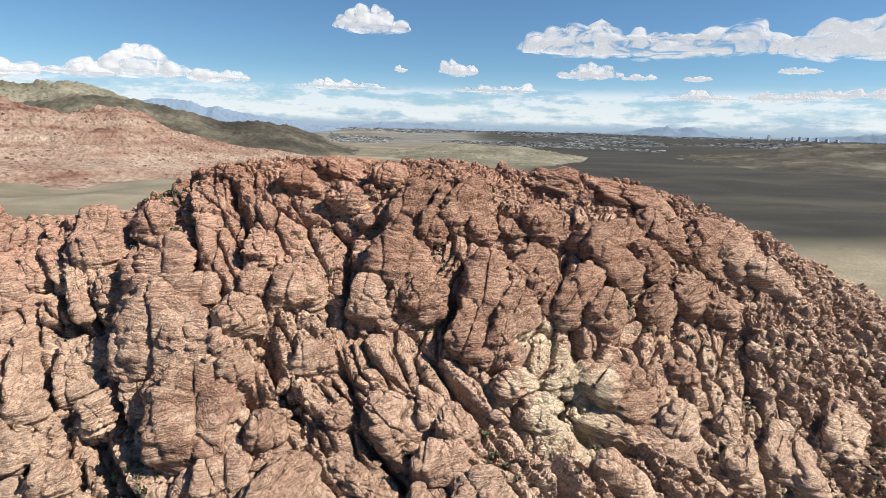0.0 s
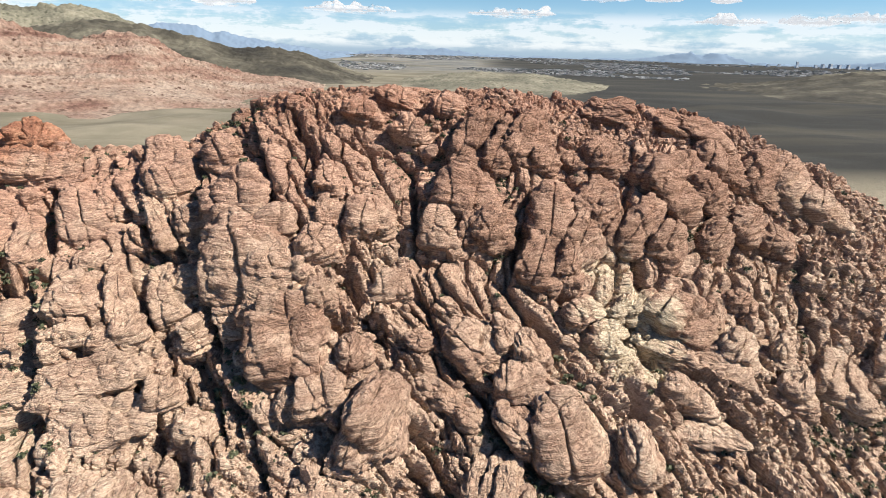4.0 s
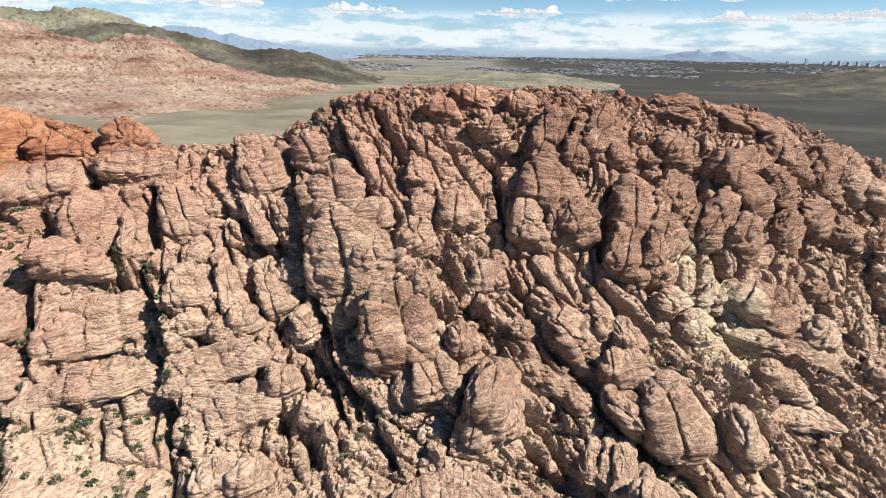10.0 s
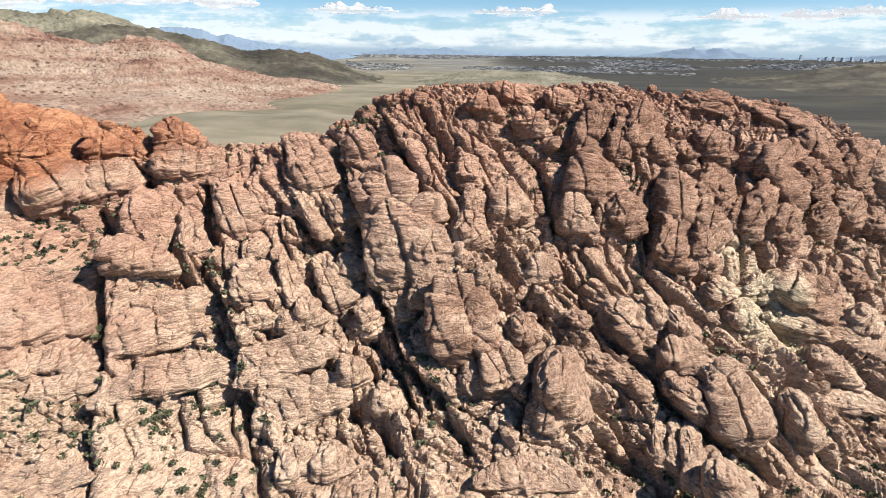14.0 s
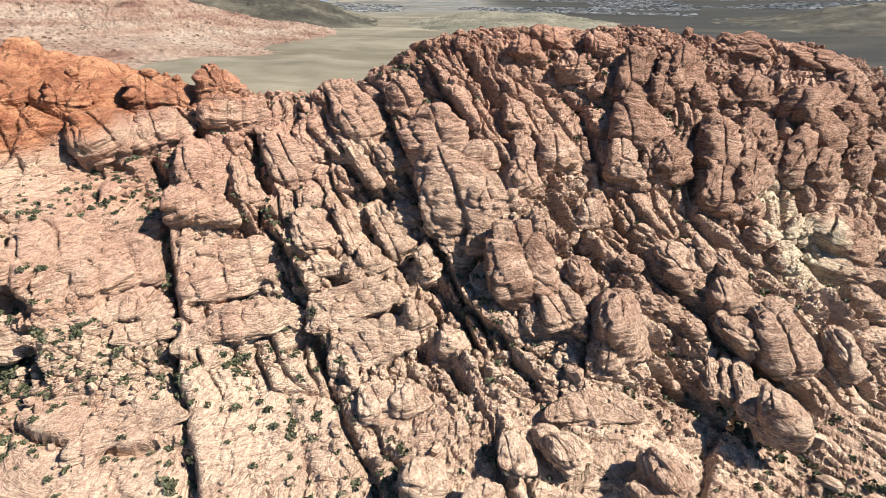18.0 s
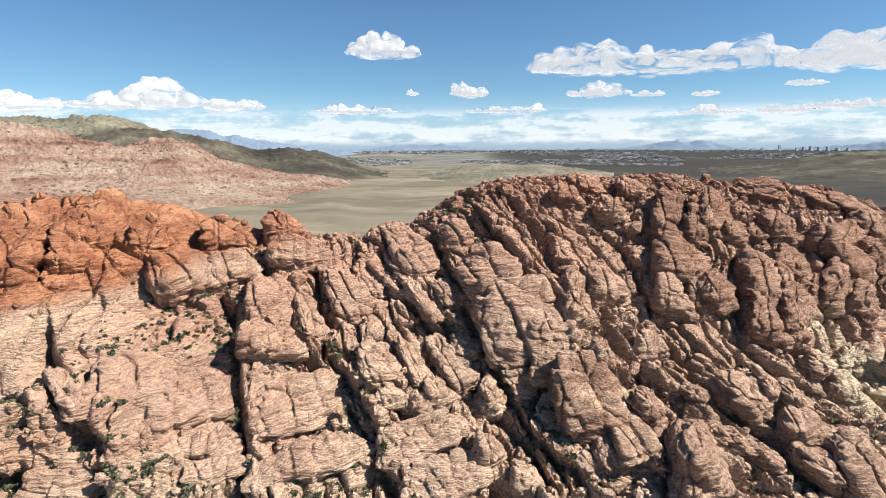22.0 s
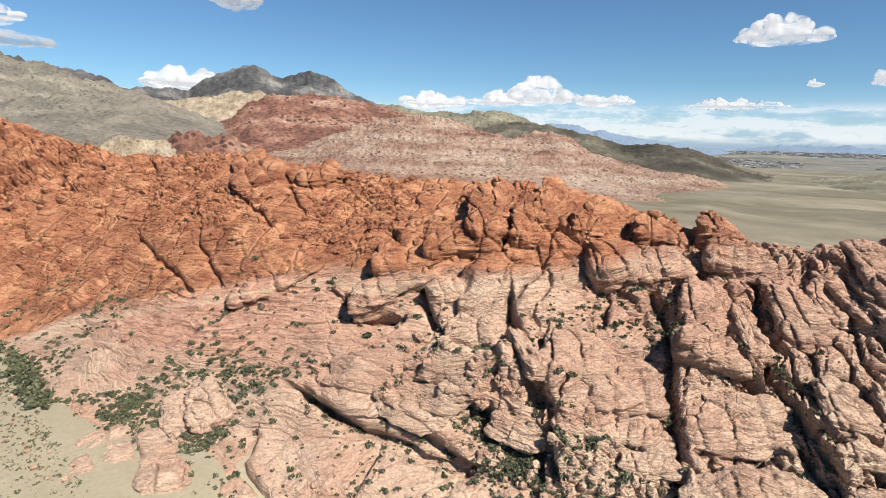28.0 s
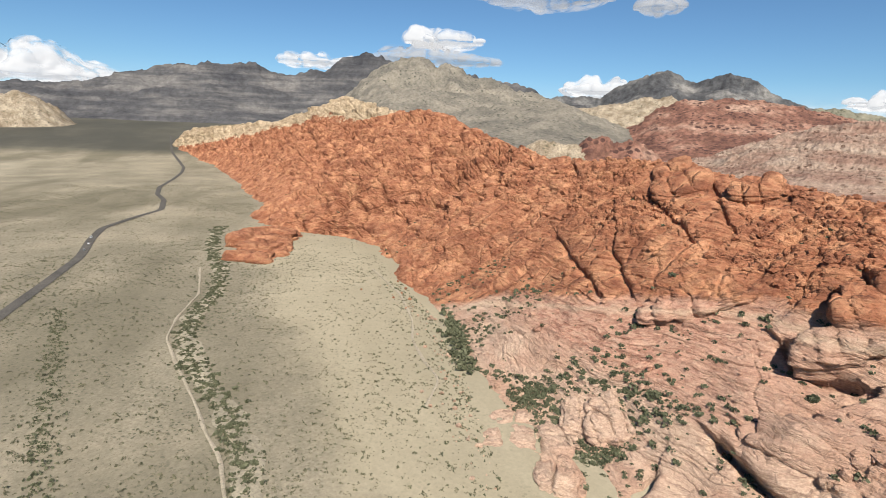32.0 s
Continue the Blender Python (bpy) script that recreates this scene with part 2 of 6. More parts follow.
    rock = mixc(nt, south, ramp(nt, lam2, [(0.3, (0.29, 0.116, 0.064)), (0.5, (0.385, 0.17, 0.096)), (0.72, (0.46, 0.243, 0.14))]),
                ramp(nt, lam2, [(0.3, (0.32, 0.17, 0.12)), (0.55, (0.45, 0.27, 0.195)), (0.75, (0.56, 0.39, 0.295))]))
    rock = mixc(nt, mth(nt, "MULTIPLY", ramp(nt, mid, [(0.50, (0,) * 3), (0.64, (1,) * 3)]), 0.75), rock, mixc(nt, south, (0.62, 0.335, 0.19), (0.56, 0.37, 0.275)))
    rock = mixc(nt, mth(nt, "MULTIPLY", ramp(nt, mid, [(0.36, (1,) * 3), (0.46, (0,) * 3)]), 0.7), rock, mixc(nt, south, (0.21, 0.08, 0.047), (0.27, 0.135, 0.095)))
    col = mixc(nt, red, pale, rock)
    # pink beds under the northern wall
    wall = mth(nt, "MULTIPLY", ramp(nt, along, [(0.28, (1,) * 3), (0.40, (0,) * 3)]), ramp(nt, mth(nt, "MULTIPLY", Z, 0.01), [(0.05, (0,) * 3), (0.12, (1,) * 3)]))
    wall = mth(nt, "MULTIPLY", wall, mth(nt, "SUBTRACT", 1.0, red))
    col = mixc(nt, mth(nt, "MULTIPLY", wall, 0.8), col, ramp(nt, lam2, [(0.35, (0.36, 0.17, 0.12)), (0.5, (0.54, 0.31, 0.225)), (0.65, (0.61, 0.40, 0.295))]))
    # brown varnish on the southern domes
    var = mth(nt, "MULTIPLY", ramp(nt, along, [(0.50, (0.15,) * 3), (0.64, (0.9,) * 3), (0.78, (1.0,) * 3), (0.86, (0.8,) * 3), (1.0, (0.6,) * 3)]), ramp(nt, noise_node(nt, pos, 0.045, 5, 0.65), [(0.43, (0,) * 3), (0.55, (1,) * 3)]))
    col = mixc(nt, mth(nt, "MULTIPLY", var, 0.42), col, (0.31, 0.18, 0.13))
    # whole outcrops coated with varnish
    coat = mth(nt, "SUBTRACT", 1.0, nt.nodes.new("ShaderNodeObjectInfo").outputs["Alpha"])
    coat = mth(nt, "MULTIPLY", coat, ramp(nt, noise_node(nt, pos, 0.11, 5, 0.65), [(0.36, (0.35,) * 3), (0.52, (1.0,) * 3)]))
    col = mixc(nt, coat, col, mixc(nt, lamw, (0.32, 0.19, 0.135), (0.17, 0.095, 0.068)))
    # bleached patch in the southern hollow
    away = nt.nodes.new("ShaderNodeVectorMath")
    away.operation = "DISTANCE"
    nt.links.new(stretch(nt, pos, 1.0, 0.8, 0.6), away.inputs[0])
    away.inputs[1].default_value = (46, 150, 4)
    patch = mth(nt, "ADD", mth(nt, "MULTIPLY", away.outputs["Value"], 1 / 26.0), mth(nt, "MULTIPLY", mth(nt, "SUBTRACT", noise_node(nt, pos, 0.09, 4, 0.65), 0.5), 2.4))
    col = mixc(nt, mth(nt, "MULTIPLY", ramp(nt, patch, [(0.45, (1,) * 3), (0.85, (0,) * 3)]), 0.75), col, mixc(nt, lamw, (0.68, 0.60, 0.45), (0.40, 0.33, 0.22)))
    # cream rock capping the far northern crest
    north = mth(nt, "MULTIPLY_ADD", X, 1 / 1400.0)
    north.node.inputs[2].default_value = 2400 / 1400.0
    cap = ramp(nt, north, [(0.0, (0.0,) * 3), (0.14, (0.05,) * 3), (0.36, (0.26,) * 3), (0.57, (0.50,) * 3), (0.72, (0.62,) * 3), (0.86, (0.58,) * 3), (0.96, (0.95,) * 3)])
    over = mth(nt, "SUBTRACT", Z, mth(nt, "MULTIPLY", cap, 200.0))
    over = mth(nt, "ADD", over, mth(nt, "MULTIPLY", mth(nt, "SUBTRACT", mid, 0.5), 60.0))
    over = mth(nt, "MULTIPLY", over, mth(nt, "LESS_THAN", X, -1080.0))
    col = mixc(nt, mth(nt, "MULTIPLY", over, 0.2, True), col, mixc(nt, lamw, ramp(nt, mid, [(0.40, (0.40, 0.325, 0.225)), (0.60, (0.60, 0.50, 0.36))]), (0.34, 0.26, 0.17)))
    # narrow bleached band just under the boundary
    band = mth(nt, "SUBTRACT", 1.0, mth(nt, "MULTIPLY", mth(nt, "ABSOLUTE", mth(nt, "ADD", above, 5.0)), 0.4), True)
    col = mixc(nt, mth(nt, "MULTIPLY", band, mth(nt, "MULTIPLY", mth(nt, "SUBTRACT", 1.0, south), 0.6)), col, (0.58, 0.46, 0.34))
    col = mixc(nt, ramp(nt, along, [(0.38, (0.32,) * 3), (0.52, (0.55,) * 3)]), col, ramp(nt, fine, [(0.38, (0.16,) * 3), (0.60, (0.74,) * 3)]), "OVERLAY")
    col = mixc(nt, mth(nt, "MULTIPLY", mth(nt, "MULTIPLY", lamw, 0.3), mth(nt, "SUBTRACT", 1.0, mth(nt, "MULTIPLY", red, 0.6))), col, (0.45, 0.38, 0.35), "MULTIPLY")
    col = mixc(nt, 1.0, col, (0.96, 0.925, 0.90), "MULTIPLY")
    nt.links.new(col, b.inputs["Base Color"])
    worn = ramp(nt, noise_node(nt, pos, 0.05, 4, 0.6), [(0.40, (0.35,) * 3), (0.60, (1.0,) * 3)])
    h = mth(nt, "ADD", mth(nt, "MULTIPLY", mth(nt, "MULTIPLY", saw, 0.45), worn), mth(nt, "MULTIPLY", fine, 1.3))
    h = mth(nt, "ADD", h, mth(nt, "MULTIPLY", mth(nt, "FRACT", mth(nt, "MULTIPLY", lam, 7.0)), 0.7))
    h = mth(nt, "ADD", h, mth(nt, "MULTIPLY", mth(nt, "MULTIPLY", saw2, 0.8), worn))
    # open cracks in the red rock
    cracks = nt.nodes.new("ShaderNodeTexVoronoi")
    cracks.feature, cracks.inputs["Scale"].default_value = "DISTANCE_TO_EDGE", 0.05
    nt.links.new(stretch(nt, wv.outputs[0], 1.0, 0.6, 0.8), cracks.inputs["Vector"])
    h = mth(nt, "ADD", h, mth(nt, "MULTIPLY", mth(nt, "MULTIPLY", mth(nt, "MINIMUM", cracks.outputs["Distance"], 0.05), 60.0), red))
    # short cross joints that break the pale beds into blocks
    blocks = nt.nodes.new("ShaderNodeTexVoronoi")
    blocks.feature, blocks.inputs["Scale"].default_value = "DISTANCE_TO_EDGE", 0.34
    nt.links.new(stretch(nt, wv.outputs[0], 1.0, 0.55, 1.3), blocks.inputs["Vector"])
    h = mth(nt, "ADD", h, mth(nt, "MULTIPLY", mth(nt, "MULTIPLY", mth(nt, "MINIMUM", blocks.outputs["Distance"], 0.10), 6.0), ramp(nt, noise_node(nt, pos, 0.09, 4, 0.65), [(0.44, (0,) * 3), (0.54, (1,) * 3)])))
    bump(nt, b, h, 1.0, 0.5)
    return m


def mottled(name, cols, scale=0.02, fine=0.8, rough=0.95, bumpd=0.3, speck=None, layers=0.0, tone=0.8, mottle=0.45):
    m, nt, b, pos = start(name, rough)
    n1 = noise_node(nt, pos, scale, 6, 0.6)
    if layers:
        sep = stretch(nt, pos, 0.002, 0.002, layers)
        n1 = mth(nt, "ADD", mth(nt, "MULTIPLY", n1, 0.45), mth(nt, "MULTIPLY", noise_node(nt, sep, 1.0, 3, 0.6), 0.55))
    n = len(cols)
    c = ramp(nt, n1, [(0.33 + 0.34 * i / max(1, n - 1), col) for i, col in enumerate(cols)])
    f = noise_node(nt, pos, fine, 6, 0.7)
    c = mixc(nt, mottle, c, ramp(nt, f, [(0.35, (0.22,) * 3), (0.65, (0.78,) * 3)]), "OVERLAY")
    if speck:
        v = nt.nodes.new("ShaderNodeTexVoronoi")
        v.inputs["Scale"].default_value = speck[0]
        nt.links.new(pos, v.inputs["Vector"])
        c = mixc(nt, mth(nt, "MULTIPLY", ramp(nt, v.outputs["Distance"], [(speck[1], (1,) * 3), (speck[1] + 0.08, (0,) * 3)]), ramp(nt, noise_node(nt, pos, scale * 2.3, 3), [(0.4, (0,) * 3), (0.6, (1,) * 3)])), c, speck[2])
    c = mixc(nt, 1.0, c, (tone,) * 3, "MULTIPLY")
    nt.links.new(c, b.inputs["Base Color"])
    bump(nt, b, f, 0.7, bumpd)
    return m


ROCK = sandstone()
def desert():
    """Gravel and scrub: tan near the ridge, cloud shade coloured dark into the southern and western plains, bands of
    wash and brush.
    """
    m = mottled("desert_ground", [(0.20, 0.178, 0.132), (0.26, 0.232, 0.175), (0.33, 0.29, 0.22)], 0.012, 0.55, speck=(0.42, 0.22, (0.085, 0.09, 0.058)), tone=1.0)
    nt = m.node_tree
    b = nt.nodes["Principled BSDF"]
    old = b.inputs["Base Color"].links[0].from_socket
    pos = nt.nodes.new("ShaderNodeNewGeometry").outputs["Position"]
    sep = nt.nodes.new("ShaderNodeSeparateXYZ")
    nt.links.new(pos, sep.inputs[0])
    X, Y, Z = sep.outputs
    dots = nt.nodes.new("ShaderNodeTexVoronoi")
    dots.inputs["Scale"].default_value = 0.75
    nt.links.new(pos, dots.inputs["Vector"])
    dot = mth(nt, "MULTIPLY", ramp(nt, dots.outputs["Distance"], [(0.16, (1,) * 3), (0.26, (0,) * 3)]), ramp(nt, noise_node(nt, pos, 0.11, 4, 0.6), [(0.42, (0.1,) * 3), (0.58, (0.75,) * 3)]))
    old = mixc(nt, dot, old, (0.12, 0.11, 0.078))
    streak = noise_node(nt, stretch(nt, pos, 0.0012, 0.006, 0.01), 1.0, 5, 0.6)
    patch = noise_node(nt, stretch(nt, pos, 0.002, 0.0035, 0.01), 1.0, 5, 0.6)
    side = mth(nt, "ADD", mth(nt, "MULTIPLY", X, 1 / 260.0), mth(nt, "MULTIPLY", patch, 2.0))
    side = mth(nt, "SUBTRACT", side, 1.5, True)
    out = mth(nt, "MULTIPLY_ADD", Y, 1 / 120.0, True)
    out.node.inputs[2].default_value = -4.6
    # cloud shade over the southern plain, painted in as darker ground
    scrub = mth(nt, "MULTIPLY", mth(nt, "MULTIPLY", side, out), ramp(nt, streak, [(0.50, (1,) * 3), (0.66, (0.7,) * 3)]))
    # patches darkened for the shade of clouds and mounds
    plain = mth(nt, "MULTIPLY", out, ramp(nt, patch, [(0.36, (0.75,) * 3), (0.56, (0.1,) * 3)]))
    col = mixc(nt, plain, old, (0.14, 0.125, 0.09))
    fan = mth(nt, "MULTIPLY", mth(nt, "MULTIPLY", out, ramp(nt, mth(nt, "MULTIPLY_ADD", X, 0.001), [(0.0, (1,) * 3), (0.5, (1,) * 3), (0.9, (0,) * 3)])), ramp(nt, patch, [(0.36, (0.35,) * 3), (0.48, (0.85,) * 3)]))
    fan.node.inputs[0].links[0].from_node.inputs[1].links[0].from_node.inputs[0].links[0].from_node.inputs[2].default_value = 0.5
    col = mixc(nt, fan, col, ramp(nt, noise_node(nt, pos, 0.01, 5, 0.65), [(0.40, (0.21, 0.195, 0.145)), (0.60, (0.34, 0.305, 0.235))]))
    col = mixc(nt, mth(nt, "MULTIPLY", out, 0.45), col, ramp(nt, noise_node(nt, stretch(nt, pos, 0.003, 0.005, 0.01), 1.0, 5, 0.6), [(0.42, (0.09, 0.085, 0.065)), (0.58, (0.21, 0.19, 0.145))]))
    # streets and gardens of the valley, blue-grey haze of distance mixed into the colour
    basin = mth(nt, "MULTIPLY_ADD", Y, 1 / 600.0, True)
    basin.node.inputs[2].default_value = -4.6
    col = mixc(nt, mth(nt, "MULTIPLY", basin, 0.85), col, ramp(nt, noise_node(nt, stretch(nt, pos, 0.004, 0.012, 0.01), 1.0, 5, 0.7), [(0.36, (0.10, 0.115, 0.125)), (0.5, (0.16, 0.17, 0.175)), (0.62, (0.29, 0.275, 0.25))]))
    col = mixc(nt, mth(nt, "MULTIPLY", ramp(nt, streak, [(0.50, (0,) * 3), (0.60, (1,) * 3)]), 0.6), col, (0.115, 0.105, 0.072))
    col = mixc(nt, mth(nt, "MULTIPLY", ramp(nt, patch, [(0.60, (0,) * 3), (0.72, (1,) * 3)]), 0.5), col, (0.46, 0.42, 0.33))
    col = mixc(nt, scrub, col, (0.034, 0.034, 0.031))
    # paler sand between the wash and the ridge, darker brush beyond the wash
    bank = mth(nt, "ADD", mth(nt, "SUBTRACT", Y, mth(nt, "MULTIPLY", X, 0.139)), mth(nt, "MULTIPLY", mth(nt, "SUBTRACT", noise_node(nt, pos, 0.03, 5, 0.65), 0.5), 70.0))
    bank = mth(nt, "MULTIPLY", mth(nt, "ADD", bank, -6.0), 1 / 30.0, True)
    near = ramp(nt, mth(nt, "MULTIPLY", X, -0.001), [(0.20, (0,) * 3), (0.26, (1,) * 3), (0.72, (1,) * 3), (0.90, (0,) * 3)])
    here = mth(nt, "MULTIPLY", near, mth(nt, "LESS_THAN", Y, 300.0))
    col = mixc(nt, mth(nt, "MULTIPLY", mth(nt, "MULTIPLY", bank, here), 0.5), col, (0.44, 0.39, 0.285))
    dull = mth(nt, "MULTIPLY", mth(nt, "SUBTRACT", 1.0, bank), here)
    col = mixc(nt, mth(nt, "MULTIPLY", dull, 0.2), col, (0.17, 0.155, 0.12))
    # cloud shade on the western flat, put into the ground colour
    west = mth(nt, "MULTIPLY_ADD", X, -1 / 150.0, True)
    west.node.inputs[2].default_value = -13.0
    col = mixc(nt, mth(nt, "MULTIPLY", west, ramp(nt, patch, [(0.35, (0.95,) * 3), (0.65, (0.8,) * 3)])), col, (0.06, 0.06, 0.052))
    col = mixc(nt, 1.0, col, (0.92, 0.91, 0.88), "MULTIPLY")
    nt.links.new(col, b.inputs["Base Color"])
    return m


GROUND = desert()
PINK = mottled("banded_sandstone", [(0.14, 0.065, 0.05), (0.35, 0.22, 0.17), (0.46, 0.345, 0.27), (0.56, 0.455, 0.37)], 0.012, 0.09, bumpd=14.0, layers=0.04, speck=(0.07, 0.27, (0.16, 0.095, 0.07)), tone=0.70, mottle=0.55)
RED = mottled("red_shale", [(0.13, 0.064, 0.05), (0.25, 0.128, 0.093), (0.41, 0.27, 0.205)], 0.007, 0.05, bumpd=12.0, speck=(0.05, 0.34, (0.08, 0.042, 0.036)), mottle=0.75)
CREAM = mottled("cream_sandstone", [(0.20, 0.155, 0.105), (0.32, 0.265, 0.195), (0.44, 0.375, 0.28)], 0.025, 0.2, bumpd=2.0, speck=(0.08, 0.22, (0.12, 0.11, 0.075)))
SCREE = mottled("grey_scree", [(0.15, 0.14, 0.12), (0.225, 0.205, 0.17), (0.30, 0.27, 0.22)], 0.006, 0.06, bumpd=9.0, speck=(0.05, 0.25, (0.09, 0.09, 0.072)))
OLIVE = mottled("scrub_hillside", [(0.13, 0.125, 0.095), (0.21, 0.20, 0.15), (0.31, 0.285, 0.215)], 0.006, 0.06, bumpd=4.0, speck=(0.05, 0.25, (0.10, 0.10, 0.07)))
DARK = mottled("dark_limestone", [(0.05, 0.052, 0.058), (0.085, 0.087, 0.092), (0.23, 0.222, 0.21)], 0.005, 0.035, bumpd=12.0, mottle=0.7)
# hills under cloud: the shade is put into these dark tones
SHADE = mottled("shade_painted_hills", [(0.04, 0.038, 0.032), (0.078, 0.072, 0.056), (0.20, 0.185, 0.14)], 0.004, 0.03, bumpd=5.0)
GREY = mottled("grey_limestone", [(0.042, 0.044, 0.052), (0.088, 0.088, 0.093), (0.22, 0.208, 0.198)], 0.004, 0.03, bumpd=10.0, layers=0.022)


# air haze is put into the colour, with a faint even glow
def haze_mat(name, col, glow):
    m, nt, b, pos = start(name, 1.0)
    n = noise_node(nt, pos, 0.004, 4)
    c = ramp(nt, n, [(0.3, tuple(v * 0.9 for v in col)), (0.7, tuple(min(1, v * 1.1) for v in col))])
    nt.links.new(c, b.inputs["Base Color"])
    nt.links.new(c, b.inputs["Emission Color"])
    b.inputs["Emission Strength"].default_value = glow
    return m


BLUE = haze_mat("haze_tinted_range", (0.12, 0.165, 0.225), 0.42)


def mesh_from(name, verts, faces, mat, smooth_faces=True):
    me = bpy.data.meshes.new(name)
    v, f = np.asarray(verts, np.float32), np.asarray(faces, np.int32)
    me.vertices.add(len(v))
    me.vertices.foreach_set("co", v.ravel())
    k = f.shape[1]
    me.loops.add(f.size)
    me.loops.foreach_set("vertex_index", f.ravel())
    me.polygons.add(len(f))
    me.polygons.foreach_set("loop_start", np.arange(0, f.size, k, dtype=np.int32))
    me.polygons.foreach_set("use_smooth", np.full(len(f), smooth_faces))
    me.update(calc_edges=True)
    me.validate()
    if mat:
        me.materials.append(mat)
    return me


def grid_faces(nu, nv):
    i = np.arange(nu * nv).reshape(nu, nv)
    return np.stack([i[:-1, :-1], i[1:, :-1], i[1:, 1:], i[:-1, 1:]], -1).reshape(-1, 4)


# ---- the ridge: cross sections from foot to crest to back, every one at its x ----
SECTIONS = []
LEVELS = np.array((0, 1, 1.5, 2, 2.5, 3, 3.5, 4, 5.0))     # skirt, foot, lower and upper face, brow, crest, back


def section(x, *knots):
    """Distance and height of each level; with six knots the half levels lie midway."""
    if len(knots) == 6:
        mid = [tuple((p + q) / 2 for p, q in zip(a, b_)) for a, b_ in zip(knots, knots[1:])]
        knots = knots[:2] + (mid[1], knots[2], mid[2], knots[3], mid[3]) + knots[4:]
    SECTIONS.append((x, [k[0] for k in knots], [k[1] for k in knots]))


section(-2400, (-475, -14), (-470, -10), (-462, -6), (-455, -4), (-450, -2), (-380, -16))
section(-2200, (-425, -14), (-412, 10), (-400, 32), (-390, 50), (-378, 66), (-200, -16))
section(-1900, (-315, -14), (-290, 14), (-255, 45), (-215, 80), (-176, 105), (60, -16))
section(-1750, (-255, -14), (-220, 18), (-175, 55), (-125, 90), (-80, 113), (160, -16))
section(-1600, (-205, -14), (-160, 20), (-105, 65), (-45, 112), (17, 150), (280, -16))
section(-1400, (-155, -14), (-110, 22), (-50, 70), (15, 125), (78, 168), (330, -16))
section(-1200, (-130, -14), (-80, 20), (-15, 62), (60, 108), (129, 144), (380, -16))
section(-1000, (-95, -14), (-45, 16), (30, 55), (110, 98), (188, 129), (430, -16))
section(-900, (-100, -14), (-50, 10), (25, 45), (115, 86), (192, 114), (430, -16))
section(-830, (-62, -14), (-15, 10), (50, 38), (125, 74), (197, 105), (430, -16))
section(-790, (0, -14), (35, 10), (80, 38), (135, 70), (199, 99), (430, -16))
section(-740, (26, -14), (55, 6), (95, 34), (142, 66), (201, 93), (430, -16))
section(-690, (30, -14), (58, 4), (95, 31), (140, 62), (203, 88), (430, -16))
section(-645, (30, -14), (58, 3), (92, 29), (142, 61), (205, 89), (430, -16))
section(-610, (32, -14), (60, 3), (97, 30), (150, 62), (206, 90), (430, -16))
section(-575, (36, -14), (67, 2), (107, 31), (157, 63), (210, 92), (430, -16))
section(-540, (38, -14), (72, 2), (92, 15), (112, 30), (136, 46), (160, 63), (188, 78), (215, 93), (430, -16))
section(-505, (40, -14), (69, 0), (89, 13), (110, 27), (134, 44), (157, 60), (186, 76), (215, 92), (430, -16))
section(-470, (36, -14), (62, -2), (84, 10), (105, 24), (128, 40), (152, 57), (184, 73), (216, 90), (430, -16))
section(-435, (34, -14), (59, -3), (80, 8), (101, 21), (124, 36), (146, 53), (183, 70), (220, 88), (430, -16))
section(-400, (29, -14), (60, -5), (80, 7), (100, 19), (121, 33), (142, 48), (184, 67), (226, 86), (430, -16))
section(-365, (24, -14), (69, -6), (87, 6), (105, 17), (125, 31), (145, 46), (189, 67), (233, 86), (430, -16))
section(-330, (17, -14), (81, -6), (96, 8), (112, 18), (131, 29), (150, 45), (195, 69), (240, 86), (430, -16))
section(-300, (9, -23), (91, -4), (105, 10), (118, 22), (135, 30), (152, 43), (197, 71), (243, 85), (430, -16))
section(-275, (10, -33), (100, -3), (112, 10), (124, 28), (139, 30), (154, 39), (199, 66), (244, 83), (430, -16))
section(-250, (10, -39), (106, -5), (118, 6), (129, 28), (146, 30), (162, 34), (204, 57), (245, 78), (430, -16))
section(-225, (10, -39), (109, -5), (122, 6), (135, 19), (158, 28), (181, 36), (212, 55), (244, 71), (427, -16))
section(-200, (10, -38), (112, -3), (126, 3), (141, 8), (169, 35), (198, 37), (223, 59), (248, 64), (428, -16))
section(-175, (10, -38), (113, -4), (129, 2), (146, 8), (175, 23), (204, 36), (235, 58), (267, 62), (442, -16))
section(-150, (10, -38), (114, -7), (132, -4), (150, 14), (178, 26), (205, 41), (248, 65), (290, 65), (460, -16))
section(-125, (10, -38), (113, -10), (135, -2), (156, 13), (183, 21), (210, 45), (255, 79), (300, 75), (470, -16))
section(-100, (10, -38), (112, -11), (137, -8), (162, 7), (188, 37), (214, 61), (259, 88), (304, 84), (478, -16))
section(-75, (10, -38), (113, -13), (138, -5), (164, 24), (189, 37), (215, 55), (259, 86), (303, 89), (487, -16))
section(-50, (10, -38), (114, -11), (138, 6), (163, 10), (189, 29), (214, 45), (257, 78), (300, 90), (496, -16))
section(-25, (10, -38), (116, -18), (140, -4), (164, 11), (191, 29), (217, 46), (260, 79), (302, 90), (506, -16))
section(0, (10, -38), (118, -23), (143, -1), (167, 11), (195, 27), (223, 51), (265, 84), (307, 89), (515, -16))
section(25, (10, -38), (123, -23), (147, 5), (171, 4), (199, 28), (227, 49), (269, 76), (310, 88), (521, -16))
section(50, (10, -38), (132, -25), (154, -3), (176, -2), (201, 21), (226, 43), (267, 69), (307, 86), (522, -17))
